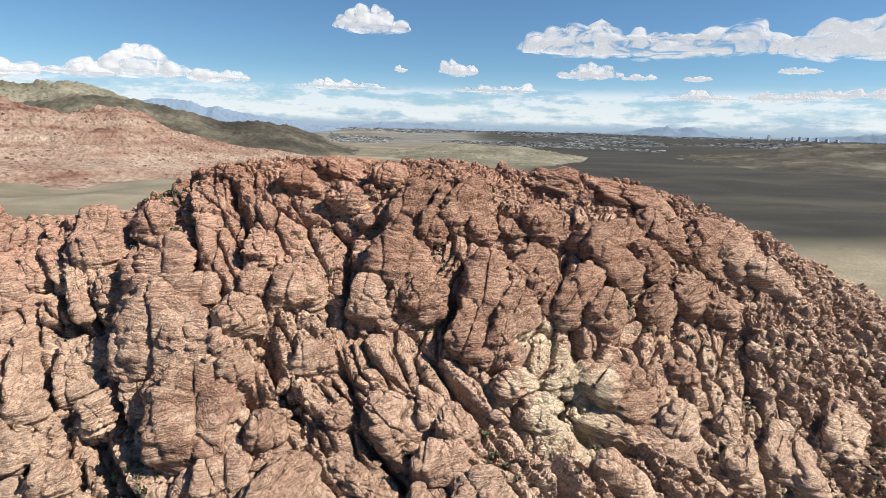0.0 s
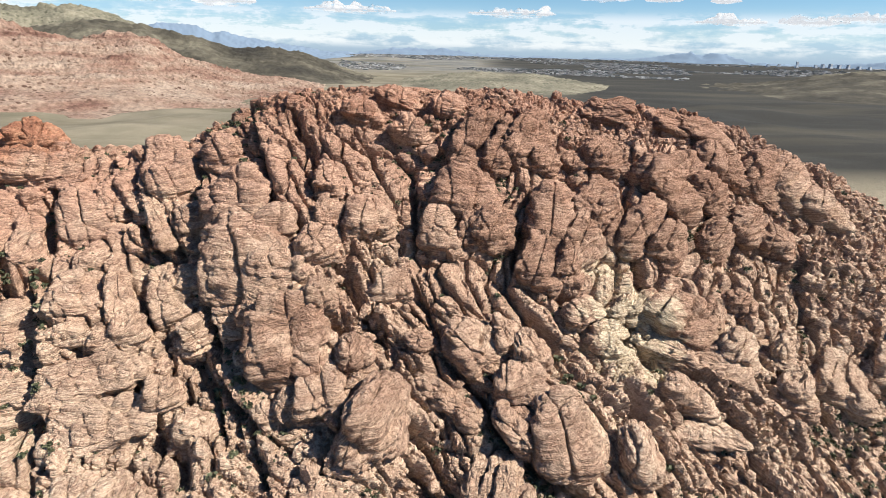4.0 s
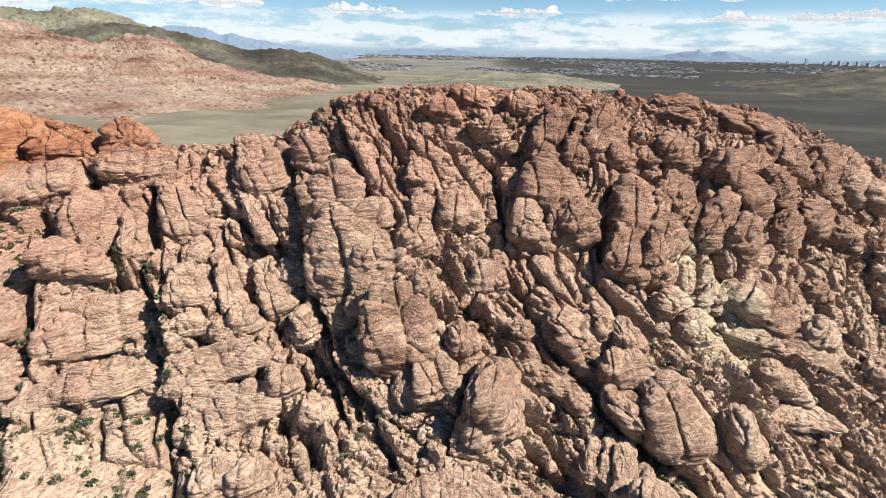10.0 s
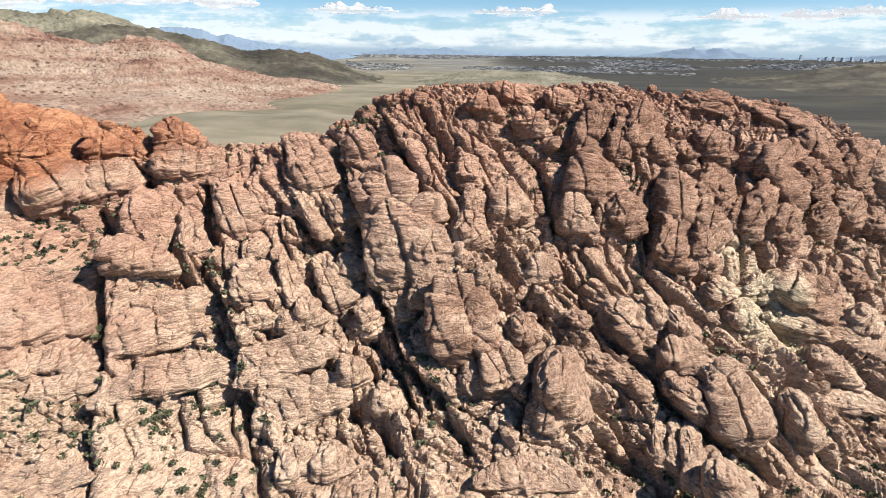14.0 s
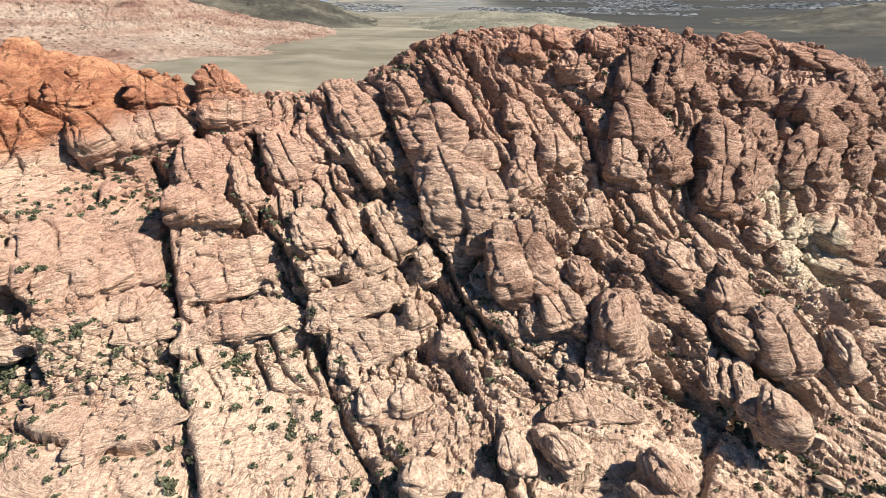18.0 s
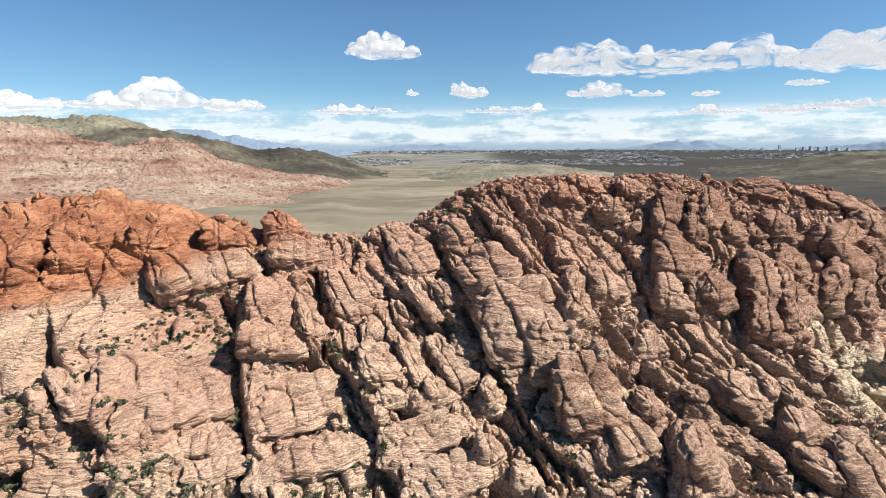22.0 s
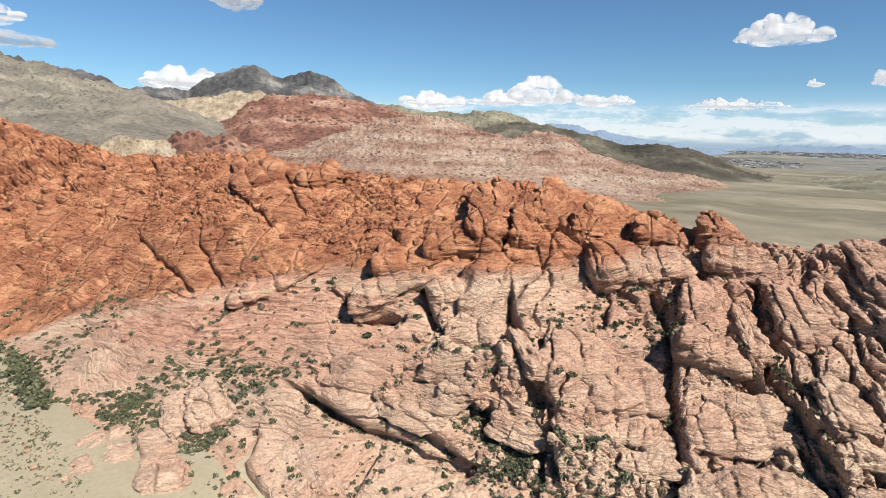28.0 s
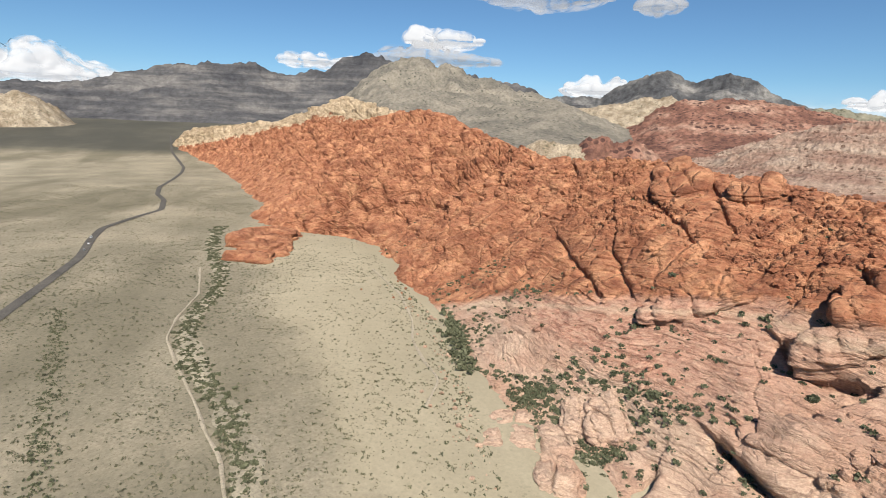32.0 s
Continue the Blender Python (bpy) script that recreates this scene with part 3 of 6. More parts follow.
section(75, (10, -38), (143, -22), (162, -6), (181, 1), (203, 13), (225, 32), (264, 69), (303, 86), (520, -18))
section(100, (10, -38), (151, -22), (169, -10), (187, -1), (210, 9), (232, 23), (267, 64), (303, 83), (520, -18))
section(125, (10, -38), (159, -25), (176, -15), (193, -4), (220, 10), (248, 26), (277, 60), (307, 76), (520, -19))
section(150, (10, -38), (165, -27), (182, -17), (200, -4), (231, 16), (262, 33), (287, 55), (312, 67), (520, -20))
section(180, (10, -38), (172, -28), (190, -17), (209, -3), (240, 16), (271, 33), (294, 46), (318, 55), (519, -21))
section(205, (10, -38), (176, -28), (197, -17), (217, -3), (246, 12), (275, 26), (299, 36), (323, 44), (518, -23))
section(230, (10, -38), (180, -28), (202, -17), (225, -4), (252, 8), (280, 18), (305, 26), (330, 32), (520, -24))
section(330, (10, -38), (190, -32), (250, -26), (310, -22), (380, -18), (560, -26))


def lines(xs):
    """Knots of the cross sections, carried smoothly along x."""
    sx = np.array([s[0] for s in SECTIONS], float)
    ky, kz = np.array([s[1] for s in SECTIONS], float), np.array([s[2] for s in SECTIONS], float)

    def carry(col):
        m = np.gradient(col, sx)
        i = np.clip(np.searchsorted(sx, xs) - 1, 0, len(sx) - 2)
        h = sx[i + 1] - sx[i]
        t = np.clip((xs - sx[i]) / h, 0, 1)
        return (2 * t**3 - 3 * t**2 + 1) * col[i] + (t**3 - 2 * t**2 + t) * h * m[i] + (-2 * t**3 + 3 * t**2) * col[i + 1] + (t**3 - t**2) * h * m[i + 1]

    n = len(LEVELS)
    return np.stack([carry(ky[:, k]) for k in range(n)], -1), np.stack([carry(kz[:, k]) for k in range(n)], -1)


def ridge_base(x, y):
    """Height of the smooth ridge at points."""
    x, y = np.atleast_1d(np.asarray(x, float)), np.atleast_1d(np.asarray(y, float))
    ky, kz = lines(x)
    z = np.full(x.shape, -60.0)
    for k in range(len(LEVELS) - 1):
        a, b_ = ky[:, k], ky[:, k + 1]
        t = (y - a) / (b_ - a)
        z = np.where((t >= 0) & (t <= 1), kz[:, k] + (kz[:, k + 1] - kz[:, k]) * t, z)
    return z


def joint_coords(x, y):
    """Across the ribs: they run down to the south, but the upper southern ones down to the north."""
    low = 0.10 + 0.25 * smooth(-230, -150, x) + 0.50 * smooth(-90, -10, x) - 0.9 * smooth(60, 130, x)
    high = 0.10 + 0.35 * smooth(-230, -150, x) - 0.75 * smooth(-80, 0, x)
    return x + np.where(y < 190, low, high) * (y - 190) + 2.0 * vnoise(x / 18, y / 18, 0, 5)


def ledges(x, y, z):
    """Bed by bed, some stand proud and some are worn back; each set of beds has its own dip."""
    group = np.floor(z / 13 + 0.5 * vnoise(x / 60, y / 60, 0, 24))
    zero = np.zeros_like(group)
    dip = (hash3(group, zero, zero, 25) - 0.5) * 0.45
    bed = z + dip * x + (hash3(group, zero, zero + 1, 26) - 0.5) * 0.4 * y + 1.2 * vnoise(x / 16, y / 16, 0, 2)
    out = 0
    for thick, amount, seed in ((4.4, 1.1, 29), (2.1, 1.3, 27), (0.95, 0.75, 28)):
        k = np.floor(bed / thick)
        f = bed / thick - k
        hard = 0.75 * vnoise(x / (np.where(x < -290, 14, 6) * thick), y / (7 * thick), k * 7.31, seed)
        out = out + amount * hard * smooth(0, 0.16, f) * (1 - smooth(0.72, 1.0, f))
    return out


def rib(u, v, seed, gap):
    """Whalebacks between joints: rounded backs that lean towards the sun, with a narrow dark cleft on the shaded side."""
    e, r, ou, ov = cells(u, v, seed)
    back = np.sqrt(np.clip(e * 1.9, 0, 1))
    cleft = np.exp(-((e / gap) ** 2))
    return back - 0.6, r - 0.5, -ou - 0.35 * ov, cleft


def relief(x, y, z, wall=False):
    """How far the rock stands out from the smooth ridge: jointed ribs and domes, ledges, crumbled faces. wall: the northern red wall."""
    s = x + 0.25 * (y - 150) if wall else joint_coords(x, y)
    slab = np.zeros_like(x) if wall else 1 - smooth(-235, -185, x)
    broken = vnoise(x / 55, y / 40, 0, 15) + 0.55 * smooth(60, 140, x) + 0.25 * smooth(60, 78, z) * smooth(-200, -120, x)
    rubble = smooth(0.0, 0.35, broken - 0.6 * slab * (1 - smooth(40, 60, z)))
    if wall:
        rubble = 0.6 * smooth(0.15, 0.45, vnoise(x / 40, y / 30, 0, 16))
    wob = 1.3 * vnoise(x / 9, y / 9, z / 9, 11)
    near_s = x + 0.6 * (s - x)
    p0, r0, t0, c0 = rib((s + 2 * wob) / 30, (y + 2 * wob) / 60, 1, 0.05)
    wide, tall = (13.0, 16.0) if wall else (np.where(slab > 0.5, 20.0, 8.6), np.where(slab > 0.5, 30.0, 15.0))
    p1, r1, t1, c1 = rib((s + wob) / wide, (y + wob + (0.6 * z if wall else 0)) / tall, 3, 0.07)
    p2, r2, t2, c2 = rib((near_s + wob) / 4.6, (y + z * 0.5 + wob) / 8.0, 7, 0.08)
    p3, r3, t3, c3 = rib((near_s + wob * 0.6) / 2.3 + 40, (y + z) / 2.7, 9, 0.08)
    # the brow and the hollows between the ribs are broken into blocks
    top = 0 if wall else smooth(64, 78, z) * smooth(-150, -95, x) * (1 - smooth(120, 170, x))
    hollow = smooth(-0.05, -0.35, p1) * (1 - slab)
    rubble = np.maximum(rubble * (1 - 0.45 * top), np.maximum(0.5 * top, 0.35 * hollow))
    low = 1 - smooth(105, 132, y)
    north = 1 - smooth(-115, -60, x)
    fins = (1 - 0.55 * slab) * (1 - 0.6 * top) * (1 - 0.75 * low * north) * (1 - 0.4 * low * (1 - north))
    if wall:
        fins = fins * 1.5
    d = (p0 * 2.4 + r0 * 2.6 + t0 * 3.0 - 1.2 * c0) * (1 - 0.5 * top) + (p1 * 3.2 + r1 * 2.6 + t1 * 2.5 - 2.1 * c1 * (1 - 0.6 * slab)) * fins
    d = d + (p2 * 1.5 + r2 * 1.3 + t2 * 0.9 - 0.6 * c2) * (0.45 + 0.55 * rubble - 0.3 * slab) + (p3 * 0.9 + r3 * 0.5 + t3 * 0.35 - 0.2 * c3) * (0.24 + 0.80 * rubble) * (1 - 0.6 * slab)
    calm = 1 - 0.86 * smooth(-285, -320, x) * (1 - smooth(40, 54, z)) - 0.2 * smooth(-260, -320, x) * smooth(40, 54, z)
    if not wall:
        d = d * calm
    return d + (0.55 + 0.15 * rubble + 0.5 * slab + (0.5 if wall else 0)) * ledges(x, y - 0.6 * d, z + 0.7 * d) + 2.2 * fbm(x / 45, y / 45, z / 45, 3, 31)


JOINTS = []


def joint(*points):
    """A master joint, as points in plan from its upper to its lower end."""
    JOINTS.append(np.array(points, float))


joint((-216, 192), (-208, 166), (-203, 151), (-193, 130), (-189, 115))
joint((-217, 218), (-199, 201), (-190, 185), (-183, 177), (-171, 165), (-158, 147), (-148, 136), (-138, 122))
joint((-188, 219), (-178, 195), (-176, 180), (-162, 160), (-152, 143))
joint((-131, 233), (-124, 211), (-115, 189), (-104, 168), (-96, 154), (-84, 140), (-74, 122))
joint((-87, 172), (-92, 163), (-96, 154))
joint((-168, 231), (-148, 207), (-134, 194), (-116, 169), (-101, 154), (-93, 140))
joint((-157, 231), (-136, 203), (-120, 188))
joint((-238, 213), (-225, 199), (-218, 192))
joint((-253, 198), (-234, 190))
joint((-32, 181), (-20, 162), (-8, 147), (2, 135), (22, 125))
joint((-60, 167), (-42, 151), (-29, 135), (-17, 123))
joint((15, 228), (5, 200), (19, 192), (41, 186))
joint((33, 232), (25, 212), (19, 195))
joint((59, 239), (55, 220), (58, 206))
joint((-37, 224), (-35, 208), (-25, 199))
joint((79, 258), (70, 244))
joint((-40, 157), (-53, 138), (-57, 125))
joint((-157, 159), (-142, 150), (-120, 145), (-103, 131))
joint((-108, 238), (-94, 206), (-75, 195), (-61, 184), (-47, 169))
joint((101, 271), (108, 260), (122, 249))
joint((-93, 246), (-80, 227), (-68, 216))
joint((8, 263), (3, 235))
joint((61, 201), (51, 186), (34, 167), (43, 146))
joint((-196, 133), (-189, 116), (-176, 91), (-163, 64))
joint((-88, 105), (-87, 90), (-83, 83))
joint((-97, 82), (-104, 68))
joint((-232, 100), (-214, 95), (-196, 93), (-190, 95))
joint((-148, 135), (-135, 109), (-120, 82))
joint((-30, 127), (-10, 116), (2, 125))
joint((-14, 110), (-36, 81), (-46, 65))
joint((-271, 158), (-250, 129), (-238, 127), (-230, 117))
joint((-346, 133), (-335, 131), (-319, 135))
joint((-330, 95), (-299, 97), (-270, 102), (-258, 106))
joint((-306, 104), (-280, 104), (-262, 106))
joint((-348, 173), (-309, 146), (-297, 139))
joint((-296, 237), (-273, 202), (-266, 201))
joint((-515, 166), (-464, 134), (-419, 118))
joint((-250, 148), (-241, 128))
joint((-335, 237), (-299, 183))
joint((-315, 237), (-289, 184))
joint((-282, 115), (-259, 118), (-239, 119))
joint((-378, 47), (-343, 38), (-326, 45))
joint((-531, 131), (-476, 119), (-434, 110))
joint((-335, 75), (-328, 65), (-306, 58))
joint((-633, 53), (-586, 44))
joint((-312, 135), (-315, 124))
joint((-490, 178), (-422, 154))
joint((-472, 203), (-414, 170))


def open_joints(x, y, xs):
    """Crevices along the joints: a cleft, a wall that rises on its sunny side, a hollow on the other."""
    out = np.zeros_like(x)
    for line in JOINTS:
        x0, x1 = line[:, 0].min() - 16, line[:, 0].max() + 16
        i0, i1 = np.searchsorted(xs, (x0, x1))
        px, py = x[i0:i1], y[i0:i1]
        wob = 1.2 * vnoise(px / 7, py / 7, 0, 35)
        best, sign = np.full(px.shape, 1e9), np.ones(px.shape)
        for (ax, ay), (bx, by) in zip(line[:-1], line[1:]):
            dx, dy = bx - ax, by - ay
            t = np.clip(((px - ax) * dx + (py - ay) * dy) / (dx * dx + dy * dy + 1e-6), 0, 1)
            qx, qy = px - ax - t * dx, py - ay - t * dy
            d = np.hypot(qx, qy)
            s = np.sign(dx * qy - dy * qx)
            sign = np.where(d < best, s, sign)
            best = np.minimum(best, d)
        sd = best * sign + wob
        wall = np.where(sd > 0, 2.6 * np.exp(-((sd / 9) ** 2)), -1.8 * np.exp(-((sd / 5) ** 2)))
        cleft = -5.0 * np.exp(-(((sd + 0.8) / 1.5) ** 2))
        out[i0:i1] += (np.where(np.abs(wall) > 0.01, wall, 0) + cleft) * (0.4 if line[:, 0].mean() < -400 else 1.0)
    return np.clip(out, -8, 5)


ROCKS = []


def rock(shape, x, y, width, length, thick, turn):
    """A named outcrop on the slope: place in plan, size across and along, how far it stands out, bearing of its long axis."""
    ROCKS.append((shape, x, y, width, length, thick, turn))


rock("block", -233, 227, 20.1, 21.0, 6.0, 26)
rock("block", -224, 209, 20.4, 21.2, 6.0, 26)
rock("block", -209, 241, 20.3, 21.0, 6.0, 24)
rock("block", -197, 222, 28.1, 17.8, 5.4, 22)
rock("block", -240, 200, 25.5, 24.0, 6.0, 38)
rock("dome", -262, 210, 18.0, 18.7, 6.0, 31)
rock("block", -205, 198, 21.2, 29.6, 6.0, 23)
rock("block", -196, 170, 23.3, 14.2, 4.5, 24)
rock("block", -187, 195, 10.7, 32.4, 3.6, 27)
rock("dome", -173, 212, 19.9, 43.3, 6.0, 22)
rock("dome", -164, 217, 10.8, 24.1, 4.5, 17)
rock("dome", -158, 221, 8.1, 38.1, 3.6, 30)
rock("dome", -144, 211, 8.1, 49.6, 3.6, 26)
rock("block", -146, 233, 16.8, 45.3, 5.2, 18)
rock("dome", -127, 207, 11.5, 19.1, 4.7, 22)
rock("dome", -123, 234, 16.7, 17.4, 6.0, 9)
rock("dome", -109, 208, 27.1, 28.2, 6.0, 6)
rock("dome", -100, 195, 33.3, 21.0, 6.0, 5)
rock("block", -99, 183, 32.2, 29.2, 6.0, 6)
rock("block", -100, 172, 10.7, 20.9, 3.6, 14)
rock("dome", -84, 183, 20.9, 18.5, 6.0, 3)
rock("dome", -88, 172, 12.0, 21.8, 4.9, -11)
rock("block", -76, 158, 24.1, 33.4, 6.0, 1)
rock("dome", -68, 172, 12.8, 13.8, 5.2, 18)
rock("slab", -183, 156, 35.2, 24.6, 4.5, 30)
rock("slab", -174, 136, 41.5, 14.1, 2.9, 26)
rock("slab", -218, 148, 24.1, 24.0, 4.4, 29)
rock("slab", -209, 137, 22.3, 10.8, 2.4, 27)
rock("slab", -204, 130, 21.1, 9.4, 2.2, 27)
rock("block", -155, 171, 14.9, 23.8, 4.7, 20)
rock("dome", -150, 155, 14.5, 8.9, 3.8, 16)
rock("block", -142, 174, 8.8, 28.3, 3.1, 26)
rock("block", -132, 162, 10.9, 12.9, 3.6, 22)
rock("block", -127, 181, 13.1, 32.2, 4.2, 26)
rock("dome", -120, 186, 9.7, 15.0, 4.1, 10)
rock("dome", -111, 164, 10.7, 14.6, 4.4, 15)
rock("slab", -138, 145, 30.7, 14.1, 2.9, 22)
rock("slab", -129, 134, 32.0, 15.3, 3.1, 22)
rock("dome", -115, 145, 11.8, 12.9, 4.8, 20)
rock("dome", -101, 140, 13.2, 11.7, 4.8, 19)
rock("dome", -43, 137, 18.9, 26.9, 6.0, -1)
rock("dome", -49, 129, 10.1, 15.5, 4.2, -5)
rock("dome", -72, 142, 8.2, 13.4, 3.6, 6)
rock("block", -63, 145, 14.7, 19.8, 4.6, 8)
rock("dome", -78, 141, 8.8, 11.5, 3.8, 19)
rock("dome", -54, 158, 13.7, 14.2, 5.5, 25)
rock("dome", -14, 165, 19.3, 23.4, 6.0, 38)
rock("dome", -2, 170, 11.1, 17.8, 4.6, 16)
rock("dome", 6, 167, 16.8, 15.8, 6.0, 22)
rock("dome", 3, 153, 17.7, 18.0, 6.0, -1)
rock("dome", 1, 141, 15.3, 21.3, 6.0, 35)
rock("dome", 15, 139, 22.1, 29.3, 6.0, 5)
rock("dome", -32, 166, 9.2, 10.6, 3.9, 40)
rock("dome", -12, 246, 21.1, 41.8, 6.0, -12)
rock("dome", 0, 245, 12.9, 36.9, 5.2, -13)
rock("block", 12, 253, 18.4, 38.9, 5.6, -13)
rock("block", 19, 243, 13.7, 14.2, 4.4, -14)
rock("block", 33, 248, 12.6, 13.0, 4.1, -16)
rock("dome", -42, 251, 16.7, 13.7, 5.5, -6)
rock("dome", -15, 222, 28.6, 25.2, 6.0, -10)
rock("dome", -26, 208, 15.8, 23.7, 6.0, -8)
rock("dome", -14, 209, 11.7, 20.2, 4.8, -10)
rock("dome", -5, 210, 16.2, 21.5, 6.0, -10)
rock("dome", -55, 209, 21.3, 22.5, 6.0, 18)
rock("dome", -72, 203, 10.3, 15.4, 4.3, 0)
rock("dome", -72, 191, 17.4, 15.7, 6.0, 8)
rock("block", -73, 219, 12.8, 17.8, 4.1, 14)
rock("dome", 21, 219, 21.5, 32.3, 6.0, -7)
rock("block", 15, 201, 19.1, 29.8, 5.8, -15)
rock("block", 39, 229, 13.6, 28.3, 4.3, -19)
rock("block", 32, 211, 14.8, 28.2, 4.6, -13)
rock("dome", 26, 200, 11.6, 21.3, 4.7, -12)
rock("dome", 44, 224, 10.5, 19.3, 4.4, -19)
rock("dome", 48, 220, 9.4, 20.5, 4.0, -13)
rock("dome", 60, 225, 16.4, 41.2, 6.0, -21)
rock("block", 84, 250, 26.1, 38.9, 6.0, -19)
rock("dome", 71, 249, 19.1, 22.4, 6.0, -21)
rock("dome", 112, 268, 38.3, 23.8, 6.0, 11)
rock("dome", 139, 276, 29.4, 37.8, 6.0, -23)
rock("dome", 155, 283, 28.1, 39.7, 6.0, -27)
rock("block", 99, 286, 27.9, 41.4, 3.0, 89)
rock("block", 61, 299, 19.4, 27.9, 2.6, 76)
rock("block", 56, 289, 14.8, 25.3, 2.4, 71)
rock("dome", 49, 255, 19.4, 20.1, 6.0, -19)
rock("dome", 71, 222, 18.7, 25.8, 6.0, -22)
rock("dome", 99, 252, 23.8, 19.7, 6.0, -17)
rock("dome", 99, 236, 18.3, 23.0, 6.0, -17)
rock("dome", 120, 249, 20.5, 23.4, 6.0, -13)
rock("dome", 71, 195, 34.0, 25.8, 6.0, -24)
rock("slab", 72, 180, 42.3, 11.7, 2.6, -22)
rock("slab", 46, 173, 23.2, 9.9, 2.3, -22)
rock("dome", 28, 186, 19.8, 11.8, 4.8, 28)
rock("dome", 38, 183, 19.1, 9.4, 4.0, 21)
rock("dome", 40, 178, 18.7, 9.8, 4.1, 1)
rock("dome", 92, 186, 15.0, 20.6, 5.9, -28)
rock("dome", 102, 210, 15.2, 13.6, 5.4, -26)
rock("dome", 86, 200, 11.9, 15.4, 4.8, -24)
rock("dome", 55, 196, 6.7, 20.7, 3.1, -27)
rock("dome", 47, 194, 6.7, 18.3, 3.1, -24)
rock("block", -48, 276, 21.2, 17.8, 5.4, -4)
rock("block", -25, 273, 12.9, 23.8, 4.2, -8)
rock("block", -64, 255, 18.1, 15.0, 4.7, 4)
rock("dome", 40, 140, 16.2, 17.0, 6.0, 12)
rock("dome", 63, 160, 20.5, 11.7, 4.8, -15)
rock("dome", -17, 145, 9.6, 16.1, 4.1, 53)
rock("dome", -26, 150, 8.7, 16.7, 3.8, 54)
rock("dome", -43, 184, 14.5, 13.0, 5.2, 4)
rock("slab", -199, 99, 30.7, 12.0, 2.6, 27)
rock("dome", -126, 113, 11.7, 12.9, 4.8, 19)
rock("dome", -115, 115, 11.5, 13.8, 4.7, 4)
rock("dome", -84, 93, 9.7, 16.5, 4.1, -5)
rock("slab", -95, 74, 12.3, 20.5, 2.6, -27)
rock("dome", -110, 85, 11.6, 11.2, 4.6, 3)
rock("dome", -45, 85, 10.8, 14.3, 4.5, 22)
rock("dome", -52, 77, 6.8, 9.8, 3.1, 25)
rock("dome", -12, 128, 5.8, 18.6, 2.8, -18)
rock("dome", -7, 127, 5.9, 19.8, 2.8, -16)
rock("dome", -3, 124, 6.8, 19.7, 3.1, -18)
rock("dome", -3, 115, 6.1, 19.7, 2.9, -48)
rock("dome", 1, 107, 15.7, 15.0, 5.9, -25)
rock("block", -58, 111, 28.7, 10.6, 3.6, 2)
rock("dome", -71, 96, 10.8, 17.3, 4.5, 31)
rock("block", 135, 184, 22.9, 27.6, 6.0, -25)
rock("dome", 111, 175, 14.7, 19.8, 5.8, -26)
rock("dome", 90, 184, 11.8, 15.8, 4.8, -17)
rock("dome", 111, 189, 12.9, 15.8, 5.2, -21)
rock("block", 163, 197, 15.8, 26.2, 4.9, -28)
rock("slab", 69, 151, 25.2, 9.6, 2.2, -3)
rock("dome", 117, 248, 21.3, 21.4, 6.0, -5)
rock("dome", 135, 247, 16.6, 18.8, 6.0, -16)
rock("dome", 170, 271, 31.8, 21.6, 6.0, -19)
rock("slab", -236, 147, 31.2, 24.6, 4.5, 26)
rock("slab", -227, 130, 20.3, 13.0, 2.8, 30)
rock("block", -253, 136, 7.2, 28.1, 2.7, 48)
rock("slab", -297, 108, 26.2, 57.7, 3.6, 100)
rock("block", -365, 74, 15.1, 25.8, 4.0, 67)
rock("block", -374, 66, 12.2, 22.0, 4.0, 66)
rock("slab", -374, 44, 39.8, 37.2, 3.6, 65)
rock("dome", -345, 44, 17.7, 23.4, 3.6, 62)
rock("dome", -271, 117, 17.5, 11.3, 3.6, 48)
rock("slab", -248, 119, 11.3, 21.8, 2.5, 91)
rock("slab", -389, 129, 47.8, 22.4, 3.6, 52)
rock("block", -332, 161, 29.6, 30.2, 6.0, 46)
rock("block", -325, 144, 38.8, 16.3, 5.0, 46)
rock("dome", -300, 151, 17.0, 15.3, 3.6, 37)
rock("block", -283, 219, 13.5, 49.8, 4.3, 18)
rock("block", -303, 208, 11.5, 43.9, 3.8, 28)
rock("block", -286, 199, 13.8, 40.8, 4.4, 21)
rock("block", -308, 195, 16.9, 51.2, 5.2, 32)
rock("block", -439, 206, 26.2, 27.2, 4.0, 47)
rock("block", -496, 198, 32.3, 54.8, 4.0, 54)
rock("block", -309, 175, 31.2, 22.4, 6.0, 34)

rock("block", -692, -78, 40, 34, 9.0, 60)
rock("block", -722, -66, 44, 46, 12.0, 75)
rock("block", -760, -74, 52, 50, 14.0, 80)
rock("block", -800, -62, 56, 54, 16.0, 70)


def slope_frame(x, y, turn):
    """Place on the smooth ridge with axes across, along (downhill) and out of the slope."""
    h = 7.0
    z, zx0, zx1, zy0, zy1 = np.maximum(-12.0, ridge_base([x, x - h, x + h, x, x], [y, y, y, y - h, y + h]))
    n = Vector((-(zx1 - zx0) / (2 * h), -(zy1 - zy0) / (2 * h), 1.0)).normalized()
    down = Vector((math.sin(radians(turn)), -math.cos(radians(turn)), 0))
    down = (down - n * down.dot(n)).normalized()
    return Vector((x, y, z)), n.cross(down).normalized(), down, n


RIDGE = {}


